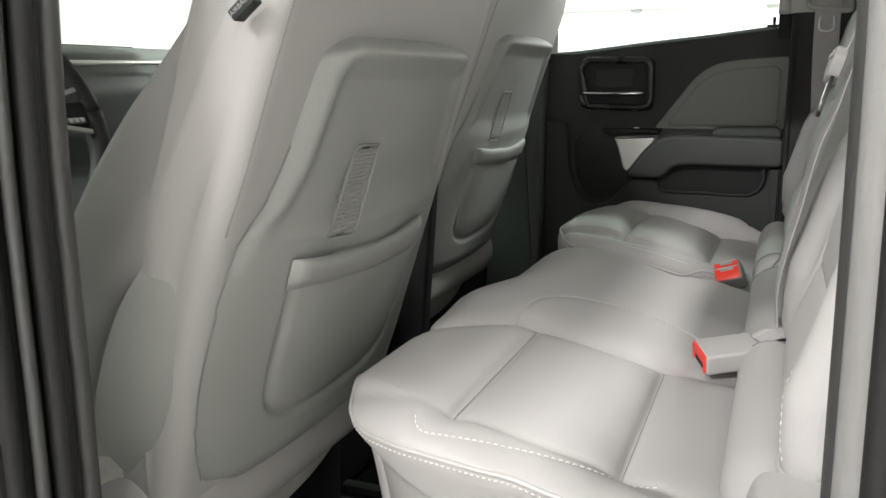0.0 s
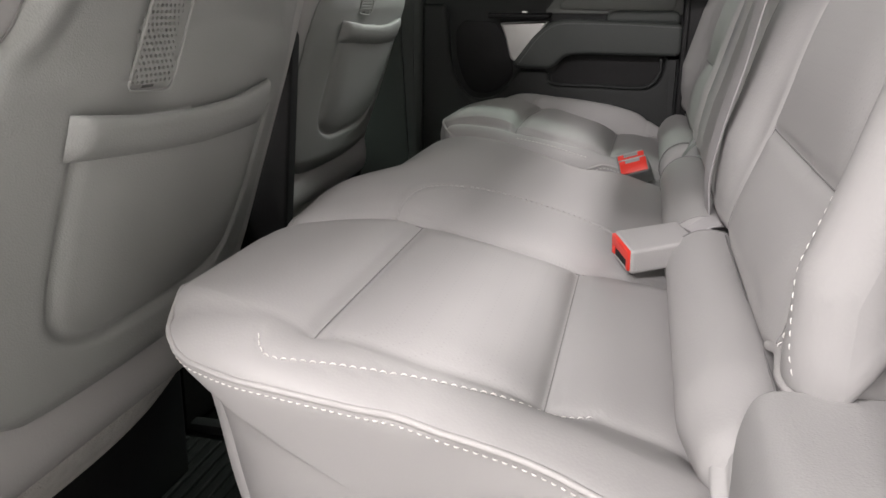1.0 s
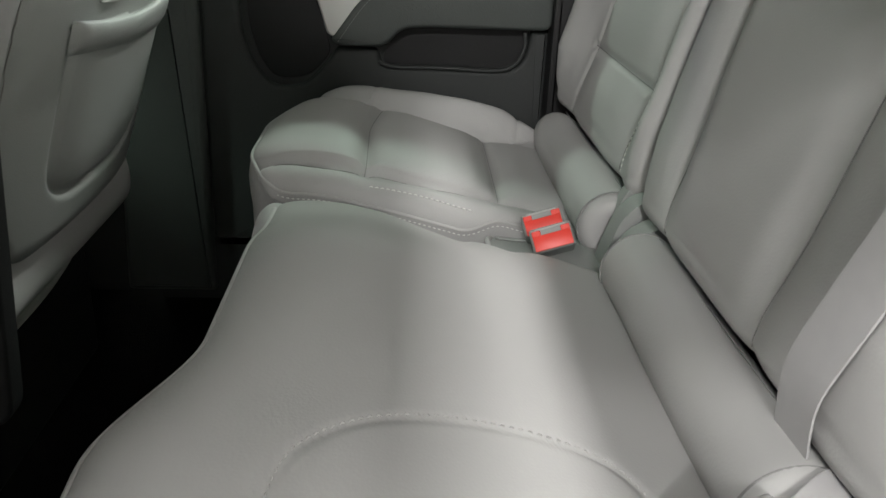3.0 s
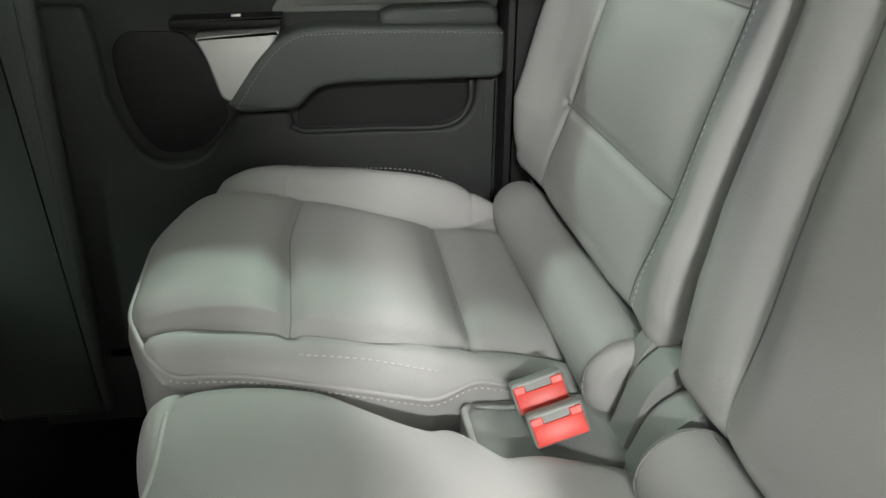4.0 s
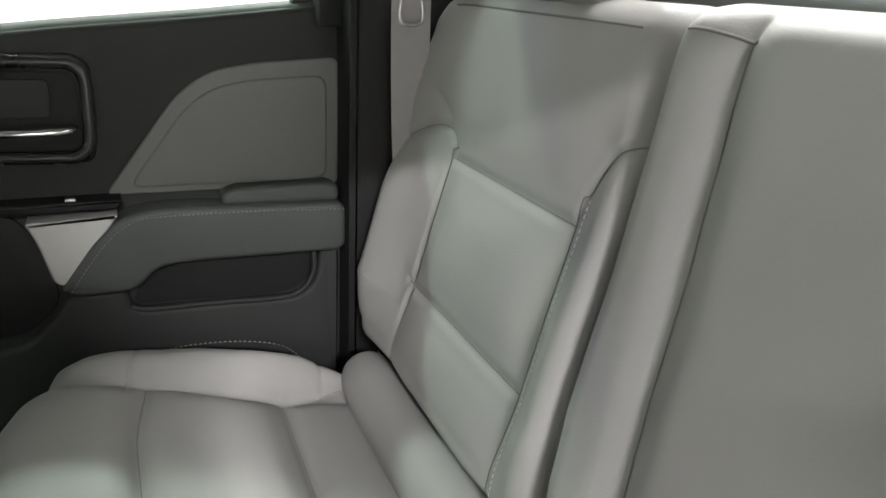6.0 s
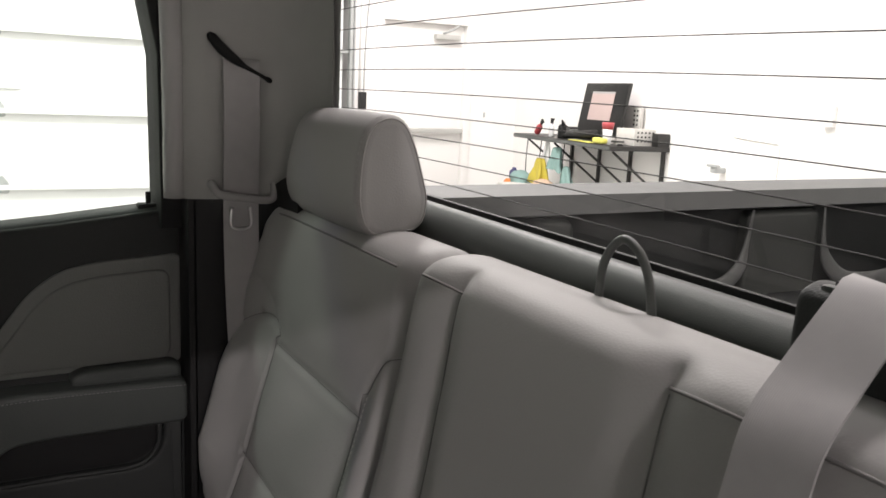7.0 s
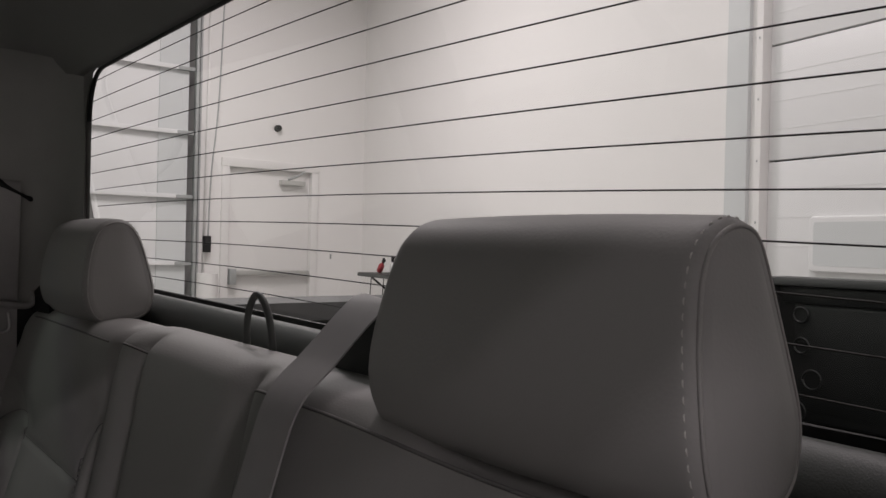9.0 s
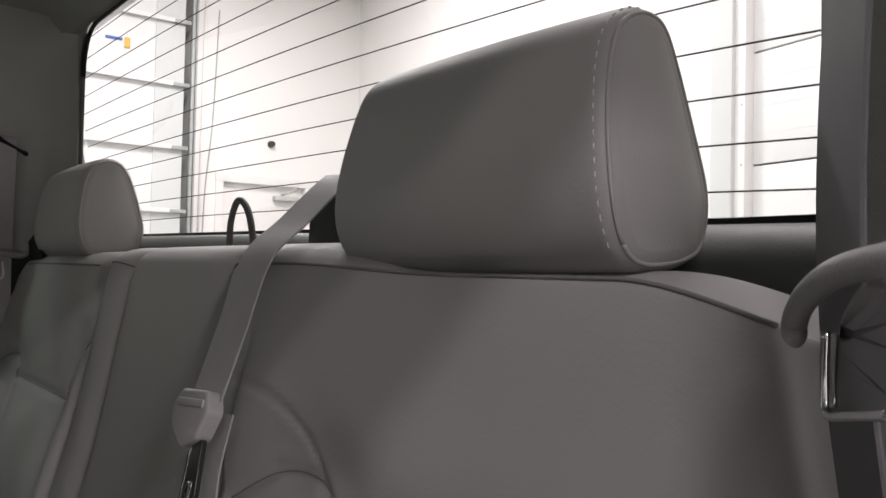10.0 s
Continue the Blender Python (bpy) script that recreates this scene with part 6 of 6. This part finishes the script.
strip = part("header_strip", bm_box(-.20, .165, -.0188, -.0181, .385, .402), trim_light, board, "pale strip along the top of the sheet")
lamp_line = part("label", bm_box(-.30, -.17, -.0165, -.016, .045, .060), steel_m, board, "small pale label")
for o in (fr, rim, sh, strip, lamp_line):
    o.matrix_local = pose(2.15, -.22, TOP_Z + .002, -10, 0, 0)

bot_red = material("red_bottle", (.42, .06, .07), .4, mottle=.15)
bot_clear = material("clear_bottle", (.62, .62, .62), .25, mottle=.1)
yellow_m = material("yellow_cloth", (.60, .57, .12), .85, mottle=.2, mottle_scale=20)
teal_m = material("teal_cloth", (.20, .31, .29), .9, mottle=.3, mottle_scale=15)
yel2 = material("mustard_cloth", (.44, .36, .05), .9, mottle=.25, mottle_scale=15)
orange_m = material("orange_cloth", (.62, .20, .05), .85, mottle=.15)
peach_m = material("peach_cloth", (.50, .36, .26), .9, mottle=.2, mottle_scale=20)
navy_m = material("navy_plastic", (.04, .04, .13), .5, mottle=.2)
cream_m = material("white_plastic", (.60, .585, .555), .6, mottle=.12)


def turned(prof, centre=(0, 0, 0), n=20):
    """Mesh of a turned body from radius and height pairs."""
    cx, cy, cz = centre
    ang = np.linspace(0, 2 * math.pi, n, endpoint=False)
    vs = [(cx + r * math.cos(q), cy + r * math.sin(q), cz + h) for r, h in prof for q in ang]
    fs = [(a * n + i, a * n + (i + 1) % n, (a + 1) * n + (i + 1) % n, (a + 1) * n + i) for a in range(len(prof) - 1) for i in range(n)]
    fs += [tuple(range(n))[::-1], tuple(range((len(prof) - 1) * n, len(prof) * n))]
    return mesh_of(vs, fs)


def spray_bottle(label, mat, m, h, r):
    t = thing("spray_bottle", label, "bottle")
    put("body", turned([(r * .92, 0), (r, .006), (r, h * .62), (r * .8, h * .74), (r * .36, h * .86), (r * .34, h)]), mat, t)
    part("nozzle", bm_prism(rounded([(-.012, h), (.012, h), (.013, h + .022), (.030, h + .030), (.030, h + .042), (-.014, h + .044)], .003), "y", -.009, .009, .002), black_m, t, "black spray head")
    part("trigger", bm_prism([(.016, h + .024), (.022, h + .026), (.018, h - .006), (.013, h - .006)], "y", -.004, .004), black_m, t, "black trigger")
    t.matrix_world = REAR @ m
    return t


spray_bottle("red spray bottle leaning over on the shelf", bot_red, pose(1.43, -.42, TOP_Z + .020, 0, 42, 0), .115, .028)
spray_bottle("clear spray bottle with a black head on the shelf", bot_clear, pose(1.72, -.42, TOP_Z + .001), .115, .024)
jug = on_rear(thing("jug", "black plastic jug with a spout on the shelf", "jug"))
put("body", turned([(.040, 0), (.043, .006), (.043, .085), (.036, .105), (.016, .120), (.015, .138)], (1.93, -.42, TOP_Z + .001)), black_m, jug)
put("spout", tube_mesh(smooth_path([(1.945, -.43, TOP_Z + .10), (1.975, -.45, TOP_Z + .125), (1.985, -.46, TOP_Z + .155)], .01), .008, 8), black_m, jug, "black spout")
put("handle", tube_mesh(smooth_path([(1.90, -.41, TOP_Z + .112), (1.87, -.40, TOP_Z + .11), (1.868, -.40, TOP_Z + .05), (1.892, -.41, TOP_Z + .03)], .01), .006, 8), black_m, jug, "black handle")
cup = on_rear(thing("cup", "clear tapered cup with a red rim on the shelf", "cup"))
put("body", turned([(.027, 0), (.029, .004), (.040, .115), (.037, .115), (.027, .008)], (2.72, -.45, TOP_Z + .001)), bot_clear, cup)
put("rim", turned([(.0405, .1155), (.047, .155), (.044, .166), (.040, .166), (.038, .120)], (2.72, -.45, TOP_Z + .001)), bot_red, cup, "red rim")
tool = on_rear(thing("power_tool", "black polisher lying on the shelf", "tool"))
grip = smooth_path([(2.00, -.43, TOP_Z + .032), (2.14, -.42, TOP_Z + .040), (2.28, -.40, TOP_Z + .050), (2.44, -.37, TOP_Z + .060)], .015)
put("body", tube_mesh(grip, np.interp(np.linspace(0, 1, len(grip)), [0, .1, .35, .6, .9, 1], [.018, .030, .027, .036, .042, .028]), 14), black_m, tool)
part("head", bm_prism(rounded([(2.02, TOP_Z + .045), (2.10, TOP_Z + .045), (2.10, TOP_Z + .105), (2.03, TOP_Z + .105)], .012), "y", -.44, -.37, .006), black_steel, tool, "angled gear head")
part("collar", bm_box(2.09, 2.16, -.445, -.385, TOP_Z + .05, TOP_Z + .085, .006), shelf_m, tool, "tan metal collar")
put("lead", tube_mesh(smooth_path([(2.44, -.36, TOP_Z + .04), (2.56, -.30, TOP_Z + .012), (2.60, -.38, TOP_Z + .008), (2.63, -.46, TOP_Z + .008)], .02), .007, 8), black_m, tool, "black lead")
sponge = on_rear(thing("sponge", "yellow sponge on the shelf edge", "sponge"))
bm = bm_box(2.60, 2.76, -.515, -.465, TOP_Z + .008, TOP_Z + .050, .016, 3)
part("block", bm, yellow_m, sponge)
cl = on_rear(thing("cloth", "yellow folded cloth on the shelf edge", "cloth"))
vs = [(2.22 + .38 * i / 15, -.518 + .07 * j / 5 + .006 * math.sin(i * .9), TOP_Z + .004 + .005 * abs(math.sin(i * .7 + j))) for i in range(16) for j in range(6)]
put("fold", mesh_of(vs, [(i * 6 + j, (i + 1) * 6 + j, (i + 1) * 6 + j + 1, i * 6 + j + 1) for i in range(15) for j in range(5)]), yellow_m, cl)
cl.children[0].modifiers.new("thick", "SOLIDIFY").thickness = .004


def open_box(t, x0, x1, y0, y1, z0, z1, wall, mat):
    """Four upright walls and a bottom."""
    part("bottom", bm_box(x0, x1, y0, y1, z0, z0 + wall), mat, t)
    part("front_wall", bm_box(x0, x1, y0, y0 + wall, z0 + wall, z1, .002), mat, t)
    part("back_wall", bm_box(x0, x1, y1 - wall, y1, z0 + wall, z1, .002), mat, t)
    part("end_wall", bm_box(x0, x0 + wall, y0 + wall, y1 - wall, z0 + wall, z1, .002), mat, t)
    part("end_wall", bm_box(x1 - wall, x1, y0 + wall, y1 - wall, z0 + wall, z1, .002), mat, t)


basket = on_rear(thing("basket", "white perforated plastic basket on the shelf", "basket"))
open_box(basket, 2.53, 2.79, -.26, -.075, TOP_Z + .001, TOP_Z + .125, .006, cream_m)
for i in range(5):
    for j in range(3):
        y, z = -.235 + i * .033, TOP_Z + .028 + j * .032
        part("hole", bm_box(2.7895, 2.7915, y, y + .014, z, z + .014), black_m, basket, "square hole")
packet = on_rear(thing("carton", "small pale carton on the shelf", "box"))
part("carton", bm_box(2.62, 2.70, -.36, -.29, TOP_Z + .001, TOP_Z + .058, .003), cream_m, packet)
part("band", bm_box(2.618, 2.702, -.362, -.288, TOP_Z + .016, TOP_Z + .030, .002), shelf_m, packet, "tan printed band")
organiser = on_rear(thing("wall_organiser", "white perforated organiser plate on the wall above the shelf", "organiser"))
part("plate", bm_box(2.30, 2.52, -.055, -.02, .80, .985, .006), cream_m, organiser)
for i in range(2):
    for j in range(4):
        part("hole", bm_box(2.43 + i * .045, 2.45 + i * .045, -.057, -.0545, .83 + j * .036, .846 + j * .036), black_m, organiser, "round hole")
knob = on_rear(thing("cap", "small black cap lying on the shelf", "cap"))
put("body", turned([(.020, 0), (.022, .004), (.020, .012), (.012, .016)], (2.86, -.42, TOP_Z + .001)), black_m, knob)

for u, v, foot in ((1.36, -.47, -.05), (1.58, -.44, .06), (2.02, -.44, -.10), (2.14, -.42, .05)):
    cord = on_rear(thing("cable", "thin dark cable hanging below the shelf", "cable", "hanging cables"))
    put("cord", tube_mesh(smooth_path([(u, v, TOP_Z - .04), (u - .02, v, .45), (u + foot * .4, v + .01, .10), (u + foot, v + .02, -.41)], .05), .0045, 6), black_m, cord)

tub = on_rear(thing("rag_bin", "pale low bin heaped with coloured cloths under the shelf", "bin"))
part("tub", bm_prism(rounded([(1.45, GROUND), (2.08, GROUND), (2.14, .24), (1.40, .24)], .03), "y", -.75, -.35, .02), cream_m, tub)
part("rim", bm_box(1.385, 2.155, -.765, -.335, .232, .256, .008), cream_m, tub, "rolled rim")
sack = on_rear(thing("sack", "pale translucent plastic sack beside the bin", "sack"))
put("body", turned([(.11, GROUND), (.15, -.30), (.16, -.05), (.15, .13), (.10, .21)], (1.13, -.50, 0)), bot_clear, sack)


def drape(label, mat, x, y, z0, z1, wide, narrow, folds, phase):
    """A cloth hung from one point, fuller towards its hem."""
    t = on_rear(thing("cloth", label, "cloth", "cloths under the shelf"))
    n, rows = 48, 16
    vs = []
    for j in range(rows):
        v = j / (rows - 1)
        for i in range(n):
            q = i / n * 2 * math.pi
            r = (narrow * (1 - v) + wide * v ** .8) * (1 + (.12 + .28 * v) * math.sin(folds * q + phase + .7 * math.sin(2 * q + phase)) + .18 * noise.noise((2 * math.cos(q), 2 * math.sin(q), 3 * v + phase)))
            hem = .05 * v * noise.noise((1.6 * math.cos(q), 1.6 * math.sin(q), phase))
            vs.append((x + .02 * math.sin(3 * v + phase) + r * math.cos(q), y + .55 * r * math.sin(q), z1 + (z0 - z1) * v + hem))
    fs = [(j * n + i, j * n + (i + 1) % n, (j + 1) * n + (i + 1) % n, (j + 1) * n + i) for j in range(rows - 1) for i in range(n)]
    fs.append(tuple(range(n)))
    put("sheet", mesh_of(vs, fs), mat, t)


def heap(label, mat, x, y, z, wide, high, phase):
    """A crumpled cloth lying in a mound."""
    t = on_rear(thing("cloth", label, "cloth", "cloths under the shelf"))
    n, rows = 40, 14
    vs = []
    for j in range(rows):
        v = j / (rows - 1)
        for i in range(n):
            q = i / n * 2 * math.pi
            w = (math.cos(q) * 2.2, math.sin(q) * 2.2, phase + 2 * v)
            r = wide * math.sin(v * math.pi / 2 * 1.04) * (1 + .30 * noise.noise(w))
            vs.append((x + r * math.cos(q), y + .7 * r * math.sin(q), z + high * (math.cos(v * math.pi / 2) + .45 * abs(noise.noise((w[0] * 1.7 * v, w[1] * 1.7 * v, phase))) * v)))
    put("sheet", mesh_of(vs, [(j * n + i, j * n + (i + 1) % n, (j + 1) * n + (i + 1) % n, (j + 1) * n + i) for j in range(rows - 1) for i in range(n)]), mat, t)


drape("mustard yellow cloth hanging under the shelf", yel2, 1.70, -.50, .255, .50, .115, .045, 5, .4)
drape("teal cloth hanging under the shelf", teal_m, 1.92, -.46, .42, .61, .105, .05, 4, 2.1)
drape("teal cloth strands hanging under the shelf", teal_m, 2.06, -.42, .28, .46, .075, .03, 6, 4.0)
drape("pale cloth hanging under the shelf", bot_clear, 1.72, -.46, .47, .648, .060, .025, 4, 1.2)
heap("teal cloth heaped beside the bin", teal_m, 1.36, -.52, .235, .125, .125, 1.3)
heap("orange cloth lying on the pale sack", orange_m, 1.17, -.52, .205, .095, .06, 2.6)
heap("peach cloth in the bin", peach_m, 1.82, -.52, .25, .12, .08, 5.1)
pack = on_rear(thing("bottle", "dark blue bottle beside the cloths", "bottle"))
put("body", turned([(.04, 0), (.045, .01), (.045, .07), (.02, .09), (.018, .105)], (1.09, -.47, .255)), navy_m, pack)

# the rest of the hall, added to enclose the lamps and bounce their light
setting("wall_west", bm_box(-12.2, -12.0, -9, 11, GROUND, TOP), wall_m, "white painted shop wall", "wall")
setting("wall_north", bm_box(-12.2, 7.27, 9.0, 9.2, GROUND, TOP), wall_m, "white painted shop wall", "wall")
setting("ceiling_hall", bm_box(-12.2, 7.27, -9, 9.2, TOP, TOP + .1), ceiling_m, "white shop ceiling", "ceiling")
tube_m = glowing("lamp_tube", (1, .98, .96), 6)
for lx, ly, turn, watts, colour in LAMPS:
    t = thing("ceiling_lamp", "unseen strip lamp added under the shop ceiling", "lamp", "ceiling lamps")
    t.matrix_world = pose(lx, ly, LAMP_Z, 0, 0, turn)
    part("housing", bm_box(-.17, .17, -.64, .64, -.04, .04, .01), ceiling_m, t)
    part("diffuser", bm_box(-.15, .15, -.60, .60, -.062, -.042, .004), tube_m, t)
    for yy in (-.5, .5):
        put("hanger", tube_mesh([(0, yy, .04), (0, yy, TOP - LAMP_Z)], .004, 5), steel_m, t)
